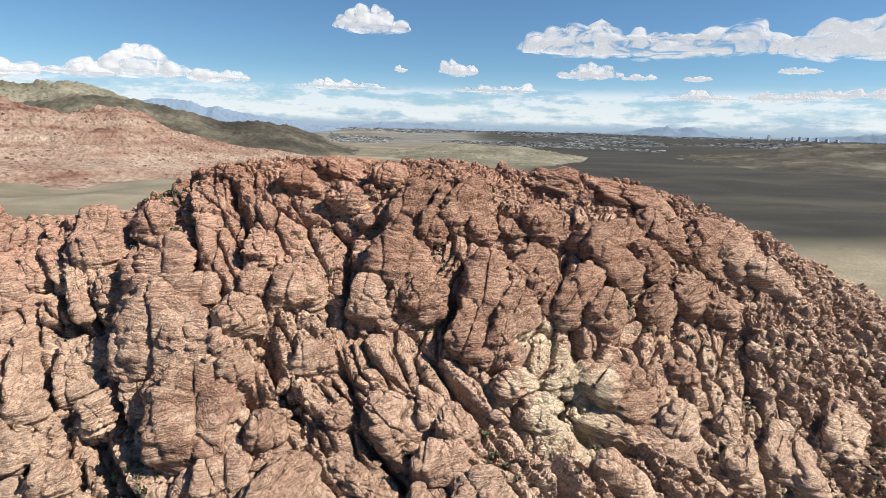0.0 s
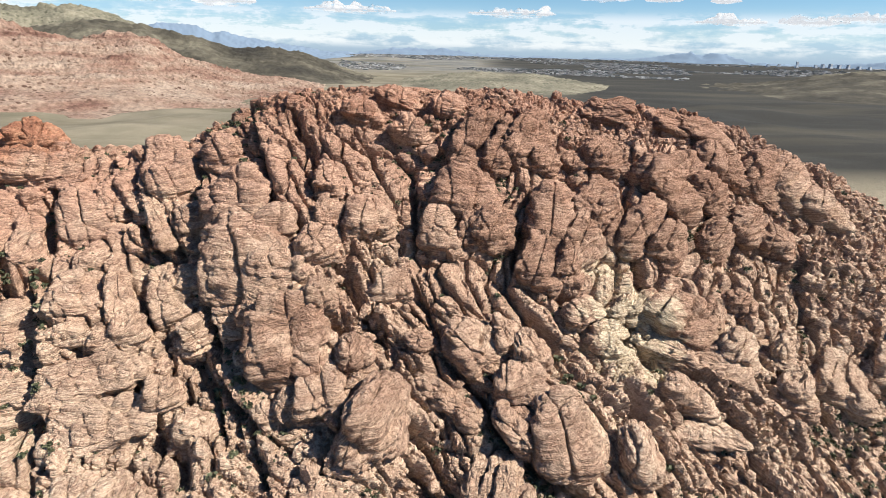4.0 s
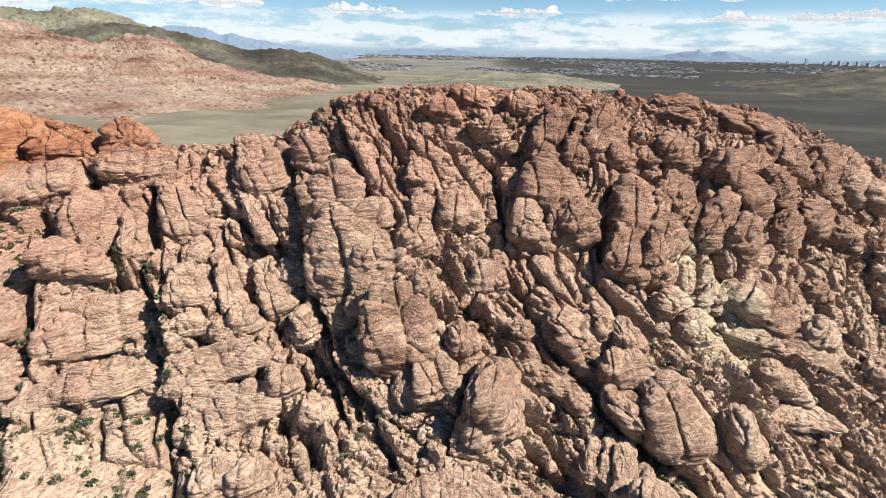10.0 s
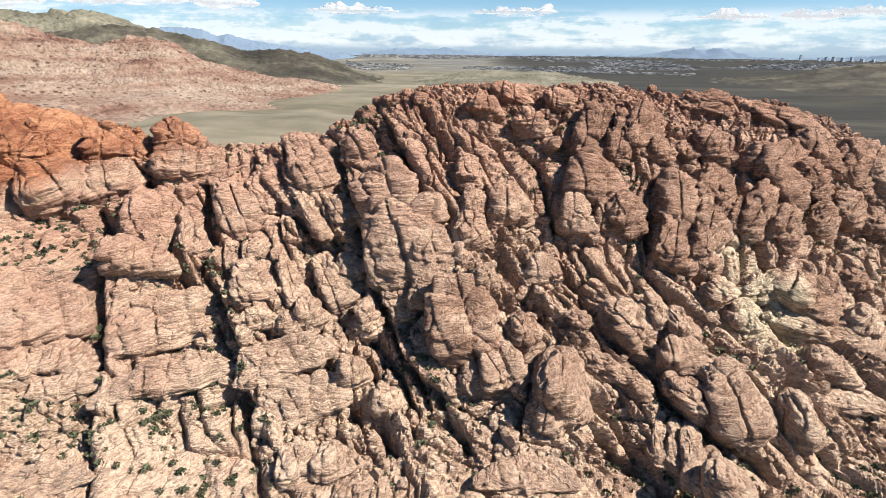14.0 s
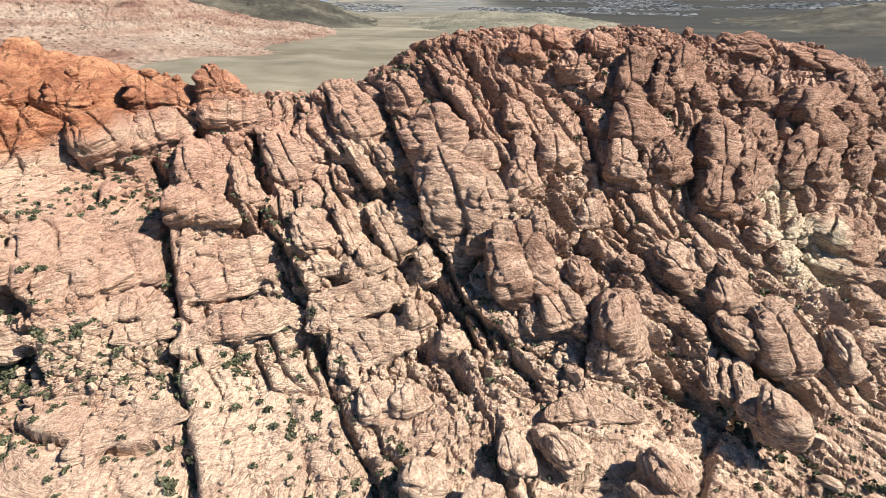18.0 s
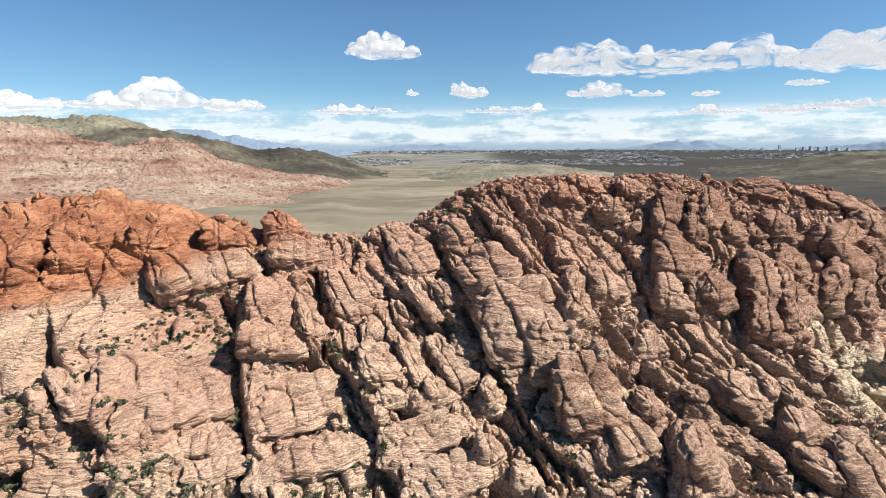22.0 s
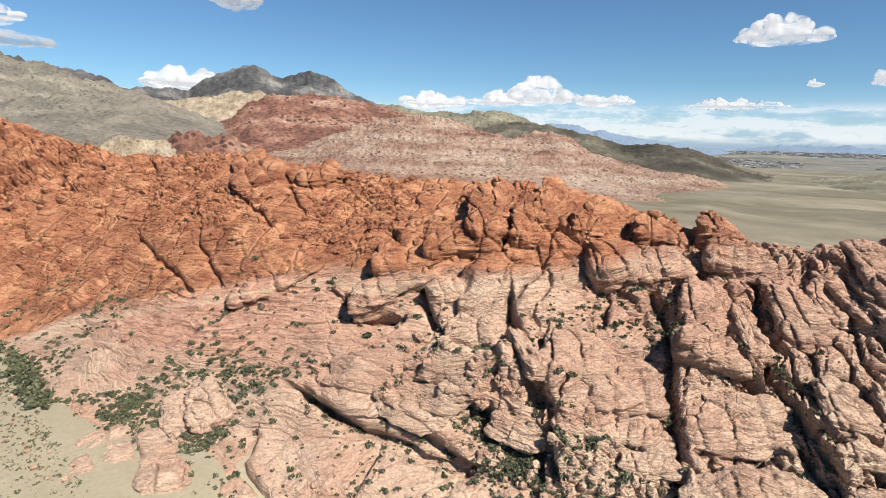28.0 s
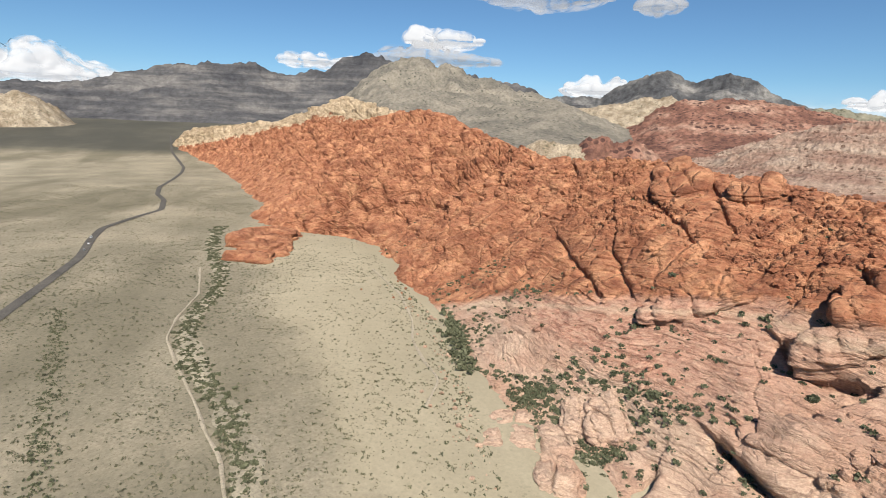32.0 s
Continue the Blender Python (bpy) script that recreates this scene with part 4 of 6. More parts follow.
def build_ridge():
    xs = [330.0]
    while xs[-1] > -2400:
        x = xs[-1]
        xs.append(x - (1.2 if x > 190 else 0.68 if x > -440 else min(4.2, 0.68 + (-440 - x) * 0.0030)))
    xs = np.array(xs[::-1])
    ky, kz = lines(xs)
    n = (116, 112, 96, 140, 34)
    t = np.concatenate([k + np.arange(c) / c for k, c in enumerate(n)] + [[5.0]])
    seg = np.clip(np.searchsorted(LEVELS, t, "right") - 1, 0, len(LEVELS) - 2)
    f = (t - LEVELS[seg]) / (LEVELS[seg + 1] - LEVELS[seg])
    Yb = ky[:, seg] + (ky[:, seg + 1] - ky[:, seg]) * f
    Zb = kz[:, seg] + (kz[:, seg + 1] - kz[:, seg]) * f
    for _ in range(30):
        Zb[:, 1:-1] = (Zb[:, :-2] + 2 * Zb[:, 1:-1] + Zb[:, 2:]) / 4
    Xb = np.repeat(xs[:, None], len(t), 1)
    P = np.stack([Xb, Yb, Zb], -1)
    du, dv = np.gradient(P, axis=0), np.gradient(P, axis=1)
    N = np.cross(du, dv)
    N /= np.linalg.norm(N, axis=-1, keepdims=True) + 1e-9
    far = smooth(-470, -760, Xb)
    D = relief(Xb, Yb, Zb)
    sel = far[:, 0] > 0
    D[sel] = D[sel] * (1 - far[sel]) + 3.0 * far[sel] * relief(Xb[sel] / 2.4, Yb[sel] / 2.4, Zb[sel] / 2.4, True)
    T = np.repeat(t[None], len(xs), 0)
    edge = smooth(0.0, 0.3, T) * (1 - smooth(4.5, 5, T))
    low = (1 - 0.45 * (1 - smooth(0.9, 1.4, T))) * (1 - 0.5 * smooth(3.75, 4.0, T))
    low = low * (1 - 0.85 * np.exp(-(((Xb - 30) / 22) ** 2 + ((Yb - 88) / 14) ** 2)))
    # outcrops stand in hollows of the general surface
    keep = np.ones_like(D)
    for shape, x, y, w, l, th, turn in ROCKS:
        i0, i1 = np.searchsorted(xs, (x - w - l, x + w + l))
        if i1 <= i0:
            continue
        a = radians(turn)
        dx, dy = Xb[i0:i1] - x, Yb[i0:i1] - y
        u, v = dx * math.cos(a) + dy * math.sin(a), dx * math.sin(a) - dy * math.cos(a)
        q = np.sqrt((u / (w * 0.62)) ** 2 + (v / (l * 0.5)) ** 2)
        keep[i0:i1] = np.minimum(keep[i0:i1], smooth(0.75, 1.25, q))
    D = D * (0.4 + 0.6 * keep) - (1 - keep) * 1.0
    D = D + open_joints(Xb, Yb, xs)
    P = P + N * (D * edge * low)[..., None]
    face = np.cross(np.gradient(P, axis=0), np.gradient(P, axis=1))
    RIDGE.update(P=P, N=N, D=D, T=T, xs=xs, flat=face[..., 2] / (np.linalg.norm(face, axis=-1) + 1e-9))
    return tagged(new("sandstone_ridge", mesh_from("sandstone_ridge", P.reshape(-1, 3), grid_faces(len(xs), len(t)), ROCK, False)), "jointed red and cream cross-bedded sandstone ridge", "rock ridge", kind="structure")


build_ridge()


# ---- desert floor, one sheet to the horizon ----
def ground_z(x, y):
    x, y = np.asarray(x, float), np.asarray(y, float)
    r = np.hypot(x + 130, y + 30)
    z = -10 - 24 * smooth(-340, -220, x) * smooth(-900, -300, -np.abs(y)) * (1 - smooth(300, 900, y))
    z = z + fbm(x / 160, y / 160, 0, 3, 41) * 2.0 * smooth(-0.1, 1, r / 1200)
    z = z + 9 * fbm(x / 230, y / 230, 0, 3, 47) * smooth(480, 900, y) * (1 - smooth(1300, 1900, y))
    # the fan climbs towards the western mountains
    # the far town plain is lifted to fit the camera's view
    return z - 6 * smooth(600, 2500, r) + 110 * smooth(1500, 3300, -x) + 72 * smooth(2700, 4900, r) * smooth(0, 1500, y) * smooth(-1600, -600, x)


def build_ground():
    r = np.concatenate([np.linspace(0, 700, 176)[1:], 700 * (4950 / 700) ** (np.arange(1, 120) / 119)])
    a = np.linspace(0, 2 * np.pi, 481)[:-1]
    R, A = np.meshgrid(r, a, indexing="ij")
    X, Y = -200 + R * np.sin(A), -20 + R * np.cos(A)
    Z = ground_z(X, Y) + 0.25 * fbm(X / 9, Y / 9, 0, 3, 43)
    n = len(a)
    V = np.concatenate([np.stack([X, Y, Z], -1).reshape(-1, 3), [[-200, -20, float(ground_z(-200.0, -20.0))]]])
    i = np.arange(len(r) * n).reshape(len(r), n)
    j = np.roll(i, -1, 1)
    F = np.stack([i[:-1], i[1:], j[1:], j[:-1]], -1).reshape(-1, 4)
    F = np.concatenate([F, np.stack([np.full(n // 2, len(V) - 1), i[0, 0::2], i[0, 1::2], np.roll(i[0, 0::2], -1)], -1)])
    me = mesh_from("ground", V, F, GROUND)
    return tagged(new("ground", me), "tan gravel desert floor dotted with low scrub", "ground", kind="structure")


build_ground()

# ---- hills and mountains around ----
HUB = np.array((-150.0, -35.0, 109.0))


def hills(name, label, mat, toe, crest, back, crest_line, rough=0.25, steps=0.0, seed=0, na=300, nr=70, concave=1.4, lumps=14.0, blocks=0.0, kind="structure", soft=True):
    """A range round the hub: crest_line gives bearing and height angle of the skyline; toe, crest and back are distances in metres."""
    ca, ce = np.array([c[0] for c in crest_line], float), np.array([c[1] for c in crest_line], float)
    az = np.linspace(ca[0], ca[-1], na)
    el = np.interp(az, ca, ce)
    t = np.linspace(0, 1, nr)
    A, T = np.meshgrid(az, t, indexing="ij")
    R = np.where(T < 0.7, toe + (crest - toe) * T / 0.7, crest + (back - crest) * (T - 0.7) / 0.3)
    X, Y = HUB[0] + R * np.sin(np.radians(A)), HUB[1] + R * np.cos(np.radians(A))
    top = HUB[2] + crest * np.tan(np.radians(el))[:, None] + 22.0
    up = np.where(T < 0.7, (T / 0.7) ** concave, 1 - smooth(0.7, 1.0, T))
    if steps:
        k = up * steps + 0.25 * vnoise(X / 300, Y / 300, 0, seed + 3)
        fr = k - np.floor(k)
        up = up * 0.45 + 0.55 * np.clip((np.floor(k) + smooth(0.55, 0.95, fr)) / steps, 0, 1.02)
    ridged = 1 - np.abs(fbm(X / (lumps * 12), Y / (lumps * 12), 0, 5, seed))
    Z = -24 + top * up * (1 + rough * (ridged - 0.75) * np.where(T < 0.7, 1, 1))
    Z = Z + up * fbm(X / lumps, Y / lumps, 0, 4, seed + 9) * lumps * 0.28
    if blocks:
        e, r, _, _ = cells(X / blocks, Y / blocks, seed + 1)
        e2, r2, _, _ = cells(X / (blocks * 0.4), Y / (blocks * 0.4), seed + 2)
        Z = Z + (0.35 * smooth(0.08, 0.2, up) + 0.65 * smooth(0.3, 0.5, up)) * blocks * (0.2 * (np.clip(e * 4, 0, 1) - 0.6) + 0.25 * (r - 0.5) + 0.12 * np.clip(e2 * 4, 0, 1) + 0.2 * (r2 - 0.5))
    V = np.stack([X, Y, Z], -1).reshape(-1, 3)
    return tagged(new(name, mesh_from(name, V, grid_faces(na, nr), mat, soft)), label, "hill", kind=kind)


hills("banded_hill", "layered pink sandstone hill with scree skirt", PINK, 1000, 1750, 2300,
      [(-60, -2.6), (-55, -2.2), (-52.6, -1.7), (-50.3, -1.5), (-46.9, 0.1), (-42.4, 1.5), (-38.6, 1.9), (-35.4, 1.6), (-33.7, 1.25), (-30, 0.65), (-27.7, 0.65), (-24.9, 1.05), (-23.6, 0.7), (-22, -0.5), (-20.7, -1.1), (-19.2, -1.4), (-17.2, -2.3), (-15.1, -2.8), (-11.8, -3.1), (-9.6, -3.7), (-7, -4.6)], 0.12, 5, 61, 760, 280, 1.35, 12, 12)
hills("red_hill", "dark red shale hill", RED, 1900, 2700, 3100, [(-64, -0.5), (-59.2, 0.8), (-56.4, 1.7), (-54.7, 2.9), (-52.5, 3.7), (-48.5, 3.9), (-44.5, 3.3), (-41.1, 2.7), (-38.9, 2.0), (-35, 0.6), (-30, -1.5)], 0.06, 0, 71, 420, 140, 1.1, 20, 5)
hills("cream_cap", "cream sandstone cap above the red shale", CREAM, 2350, 2850, 3000, [(-66, 1.2), (-63.5, 2.2), (-61.4, 2.65), (-59.2, 3.0), (-55.8, 3.75), (-53.6, 3.85), (-51.9, 3.5), (-50, 2.4)], 0.08, 0, 75, 160, 50, 1.0, 12, 9)
hills("scrub_hill", "gullied grey-tan scrub hill", SCREE, 1700, 3600, 4100, [(-88, -1.0), (-86, 1.5), (-83.5, 4.2), (-80.6, 6.0), (-77.6, 6.6), (-74.7, 6.0), (-71.4, 5.2), (-69.0, 4.6), (-66, 3.8), (-63, 2.4), (-58.9, 1.0), (-55, -0.6), (-51.4, -1.8), (-48, -2.6)], 0.22, 0, 81, 520, 170, 1.25, 30, 7)
hills("scrub_spur", "smooth grey-tan spur of the scrub hill", SCREE, 1350, 2600, 2900, [(-80, 0.2), (-76, 1.3), (-73, 2.2), (-69.6, 2.6), (-67.0, 2.9), (-65, 3.25), (-63.6, 3.25), (-61.4, 2.3), (-59.2, 1.6), (-56, 0.3), (-52.4, -1.4), (-48, -2.6)], 0.08, 0, 86, 320, 100, 1.15, 26)
hills("cream_bench", "cream sandstone bench at the foot of the scrub hill", CREAM, 1250, 1400, 1500, [(-69, -1.6), (-67, -0.5), (-65.5, -0.1), (-64, -0.4), (-62.5, -0.2), (-60.5, -1.4)], 0.2, 0, 82, 140, 40, 1.0, 14, 6)
hills("shale_bench", "red shale bench at the foot of the scrub hill", RED, 1250, 1420, 1520, [(-63, -1.6), (-61.5, -0.4), (-60, -0.1), (-58.5, -0.4), (-57, -0.3), (-55, -1.5), (-53.5, -2.6)], 0.2, 0, 83, 160, 40, 1.0, 14, 6)
hills("cream_knoll", "pale tan sandstone knoll on the flat", CREAM, 2500, 2800, 3100, [(-125, -1.6), (-120, 0.6), (-116, 1.5), (-112.6, 1.6), (-111.5, 1.8), (-110.4, 1.5), (-109, 0.5), (-107.5, -1.0)], 0.12, 0, 84, 140, 60, 1.0, 12, 14)
hills("dark_peaks", "dark limestone peaks", DARK, 3000, 3900, 4400, [(-68, 2.0), (-64.5, 3.3), (-63.2, 3.8), (-61.6, 3.9), (-59.8, 3.6), (-58.2, 4.6), (-56.9, 5.2), (-55.2, 5.9), (-53.8, 6.2), (-52.6, 5.8), (-51.6, 5.4), (-50.4, 5.7), (-48.8, 6.0), (-47.6, 5.6), (-46.6, 5.3), (-45.6, 4.4), (-44.6, 3.9), (-43.2, 3.4), (-40.9, 2.6), (-38, 2.2), (-33, 1.2)], 0.05, 4, 91, 360, 90, 0.9, 30, 10)
hills("limestone_range", "long grey banded limestone mountain range", GREY, 2900, 4300, 4800,
      [(-150, 2.0), (-128, 2.4), (-112.6, 2.5), (-106.6, 3.0), (-103.1, 4.0), (-99.5, 5.0), (-97.2, 5.4), (-95.5, 5.1), (-93.8, 5.4), (-91.8, 4.9), (-89.7, 4.8), (-87.6, 5.7), (-85.0, 6.5), (-82.6, 6.9), (-80.3, 6.4), (-77, 5.8), (-71.5, 5.2), (-68.7, 5.5), (-66.4, 4.8), (-64, 3.6), (-60, 2.2)], 0.12, 6, 101, 560, 120, 1.4, 34, 12)
hills("green_hill", "olive limestone hill behind the banded hill", OLIVE, 2100, 2900, 3400, [(-48, 1.0), (-43.3, 3.0), (-41.7, 2.95), (-38.5, 2.7), (-35, 2.5), (-33.0, 2.4), (-31, 2.75), (-29.8, 2.85), (-28.3, 2.2), (-27.2, 1.8), (-25, 0.9), (-22, 0.0), (-18, -0.8)], 0.12, 0, 111, 280, 90, 1.1, 22, 8)
hills("dark_ridge", "low limestone ridge coloured dark for cloud shade", SHADE, 1900, 2500, 2900, [(-34, 0.6), (-28.3, 1.9), (-27.2, 1.85), (-25.6, 1.5), (-23.3, 0.95), (-21.8, 0.65), (-20.4, 0.55), (-17.8, -0.27), (-14.6, -0.23), (-11.4, -0.7), (-10.3, -1.1), (-8.0, -1.95), (-6.3, -2.45), (-2.9, -3.3), (3, -3.6)], 0.08, 0, 121, 280, 70, 0.9, 18, 6)
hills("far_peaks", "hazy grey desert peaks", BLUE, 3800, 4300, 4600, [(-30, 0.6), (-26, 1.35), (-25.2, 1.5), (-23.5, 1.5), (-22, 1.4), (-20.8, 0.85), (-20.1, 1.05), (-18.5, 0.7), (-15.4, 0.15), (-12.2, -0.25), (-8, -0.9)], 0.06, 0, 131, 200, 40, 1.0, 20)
hills("south_hills", "low hills coloured dark for cloud shade", SHADE, 2000, 3000, 3500, [(18, -3.0), (22, -2.6), (25.7, -2.35), (28.5, -2.2), (32, -1.75), (33.6, -1.3), (36, -0.9), (39.2, -0.76), (46, -0.5), (55, 0.3), (70, 1.0), (90, 1.0)], 0.06, 0, 141, 260, 60, 1.0, 24)
hills("mid_knoll", "low olive scrub knoll", OLIVE, 1700, 2300, 2800, [(-4, -3.3), (0, -2.7), (3, -2.2), (6, -1.95), (8.5, -2.1), (11, -2.0), (14, -2.4), (18, -3.0)], 0.10, 0, 151, 100, 40, 1.0, 14)
hills("blue_mountains", "faint mountains across the valley with blue haze in their colour", BLUE, 4550, 4750, 4850,
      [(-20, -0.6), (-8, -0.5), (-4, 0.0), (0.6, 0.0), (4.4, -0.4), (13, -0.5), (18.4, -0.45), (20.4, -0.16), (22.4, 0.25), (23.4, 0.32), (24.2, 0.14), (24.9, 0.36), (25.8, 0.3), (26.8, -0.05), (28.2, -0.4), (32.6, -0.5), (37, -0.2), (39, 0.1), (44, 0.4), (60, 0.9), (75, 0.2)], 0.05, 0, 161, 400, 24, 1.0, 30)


# ---- clouds: heaps of small puffs with flat bases ----
def ico(level):
    bm = bmesh.new()
    bmesh.ops.create_icosphere(bm, subdivisions=level, radius=1.0)
    v = np.array([p.co for p in bm.verts])
    f = np.array([[q.index for q in p.verts] for p in bm.faces])
    bm.free()
    return v, f


ICO1, ICO2, ICO3 = ico(1), ico(2), ico(3)


def joined(items):
    """Joins (vertices, faces) pairs."""
    vs, fs, n = [], [], 0
    for v, f in items:
        vs.append(v)
        fs.append(f + n)
        n += len(v)
    return np.concatenate(vs), np.concatenate(fs)


def cloud_mat(name, solid, glow=0.42, white=0.17):
    """White vapour; solid: how much of it hides what is behind; glow: emission added in place of scattered sunlight."""
    m, nt, b, pos = start(name, 1.0)
    b.inputs["Specular IOR Level"].default_value = 0.0
    b.inputs["Base Color"].default_value = (white, white, white, 1)
    em = nt.nodes.new("ShaderNodeEmission")
    em.inputs[0].default_value, em.inputs[1].default_value = (0.88, 0.90, 0.94, 1), glow
    add = nt.nodes.new("ShaderNodeAddShader")
    nt.links.new(b.outputs[0], add.inputs[0])
    nt.links.new(em.outputs[0], add.inputs[1])
    tr = nt.nodes.new("ShaderNodeBsdfTransparent")
    mix = nt.nodes.new("ShaderNodeMixShader")
    dense = nt.nodes.new("ShaderNodeAttribute")
    dense.attribute_name = "vapour"
    ragged = mth(nt, "MULTIPLY_ADD", noise_node(nt, pos, 0.006, 3, 0.55), 1.5)
    ragged.node.inputs[2].default_value = -0.84
    veil = mth(nt, "ADD", dense.outputs["Fac"], ragged)
    veil = mth(nt, "MULTIPLY", ramp(nt, veil, [(0.05, (0,) * 3), (0.85, (1,) * 3)], "EASE"), solid)
    nt.links.new(veil, mix.inputs[0])
    nt.links.new(tr.outputs[0], mix.inputs[1])
    nt.links.new(add.outputs[0], mix.inputs[2])
    nt.links.new(mix.outputs[0], nt.nodes["Material Output"].inputs[0])
    return m


CLOUD = cloud_mat("cumulus", 0.92)
THIN = cloud_mat("thin_cumulus", 0.62, 0.24, 0.16)
cloud_rng = np.random.default_rng(11)


def cloud(az, el, wide, high, mat=CLOUD):
    """A cumulus on a bearing and height angle, so many degrees wide and high: one billowing body with thin veils round it."""
    r = 4620.0
    k = r * math.pi / 180
    w, h = wide * k * 0.46, high * k * 0.74
    nu, nv = int(70 + 9 * wide), 54
    A, B = np.meshgrid(np.linspace(0, 2 * np.pi, nu, endpoint=False), np.linspace(-np.pi / 2, np.pi / 2, nv), indexing="ij")
    d = np.stack([np.cos(B) * np.cos(A), np.cos(B) * np.sin(A), np.sin(B)], -1).reshape(-1, 3)
    i = np.arange(nu * nv).reshape(nu, nv)
    j = np.roll(i, -1, 0)
    F = np.stack([i[:, :-1], j[:, :-1], j[:, 1:], i[:, 1:]], -1).reshape(-1, 4)
    off = cloud_rng.uniform(0, 900)

    def body(grow):
        p = d * np.array((w, w * 0.45, h * 0.62))
        s = h * 0.55
        heap = 0.62 + 0.55 * vnoise(p[:, 0] / (h * 0.9) + off, 0, 0, 4)
        p[:, 2] *= np.where(p[:, 2] > 0, np.clip(heap, 0.25, 1.2), 0.40)
        amt, a, f = 0, 0.24, 1.0
        for o in range(3):
            amt = amt + a * (1.6 * np.abs(vnoise(p[:, 0] * f / s + off, p[:, 1] * f / s, p[:, 2] * f / s, 60 + o)) - 0.2)
            a, f = a * 0.30, f * 2.1
        p = p + d * (h * (amt + grow))[:, None] * np.where(d[:, 2] < -0.15, 0.45, 1.0)[:, None]
        return p

    def vapour(name, grow, mat):
        me = mesh_from(name, body(grow), F, mat)
        # opacity follows how each face meets the camera's view, softening the outline
        facing = np.empty(len(d) * 3, np.float32)
        me.vertex_normals.foreach_get("vector", facing)
        me.attributes.new("vapour", "FLOAT", "POINT").data.foreach_set("value", np.abs(facing[1::3]))
        return new(name, me)

    ob = vapour("cloud", -0.02, mat)
    a = radians(az)
    ob.matrix_world = Matrix.Translation((HUB[0] + r * math.sin(a), HUB[1] + r * math.cos(a), HUB[2] + r * math.tan(radians(el)) - h * 0.22)) @ Matrix.Rotation(-a, 4, "Z")
    ob.visible_shadow = False
    return tagged(ob, "white flat-based cumulus cloud in a blue sky", "cloud", "cumulus clouds")


cloud(-5.3, 9.3, 8.2, 3.0)
cloud(20.8, 8.0, 24.0, 4.6)
cloud(37.5, 7.4, 12.5, 4.6)
cloud(-25.6, 4.5, 8.0, 3.6)
cloud(-19.8, 4.0, 6.3, 2.5)
cloud(-30.5, 3.8, 5.5, 2.0)
cloud(-36.5, 3.6, 6.5, 2.4)
cloud(3.4, 5.3, 4.2, 2.1)
cloud(-2.4, 5.1, 1.4, 0.8)
cloud(15.8, 5.1, 6.4, 2.1)
cloud(7.0, 3.5, 8.6, 1.6)
cloud(20.5, 4.6, 3.4, 0.8)
cloud(25.4, 4.5, 2.5, 0.9)
cloud(26.0, 2.9, 5.7, 1.2)
cloud(32.2, 2.9, 5.2, 1.3)
cloud(35.6, 3.2, 5.2, 1.5)
cloud(-8.4, 3.4, 9.2, 1.3)
cloud(40.0, 3.1, 5.0, 1.2)
cloud(33.2, 5.0, 3.4, 0.8)
cloud(-74.8, 9.2, 8.0, 4.6)
cloud(-76.5, 7.2, 14.0, 3.8, THIN)
cloud(-66.0, 13.4, 13.0, 5.4, THIN)
cloud(-55.0, 12.3, 4.2, 4.2, THIN)
cloud(-60.0, 5.0, 8.2, 4.4)
cloud(-37.4, 3.8, 5.4, 2.0)
cloud(-110.4, 3.8, 14.0, 4.2)
cloud(-87.4, 6.5, 8.6, 3.4)


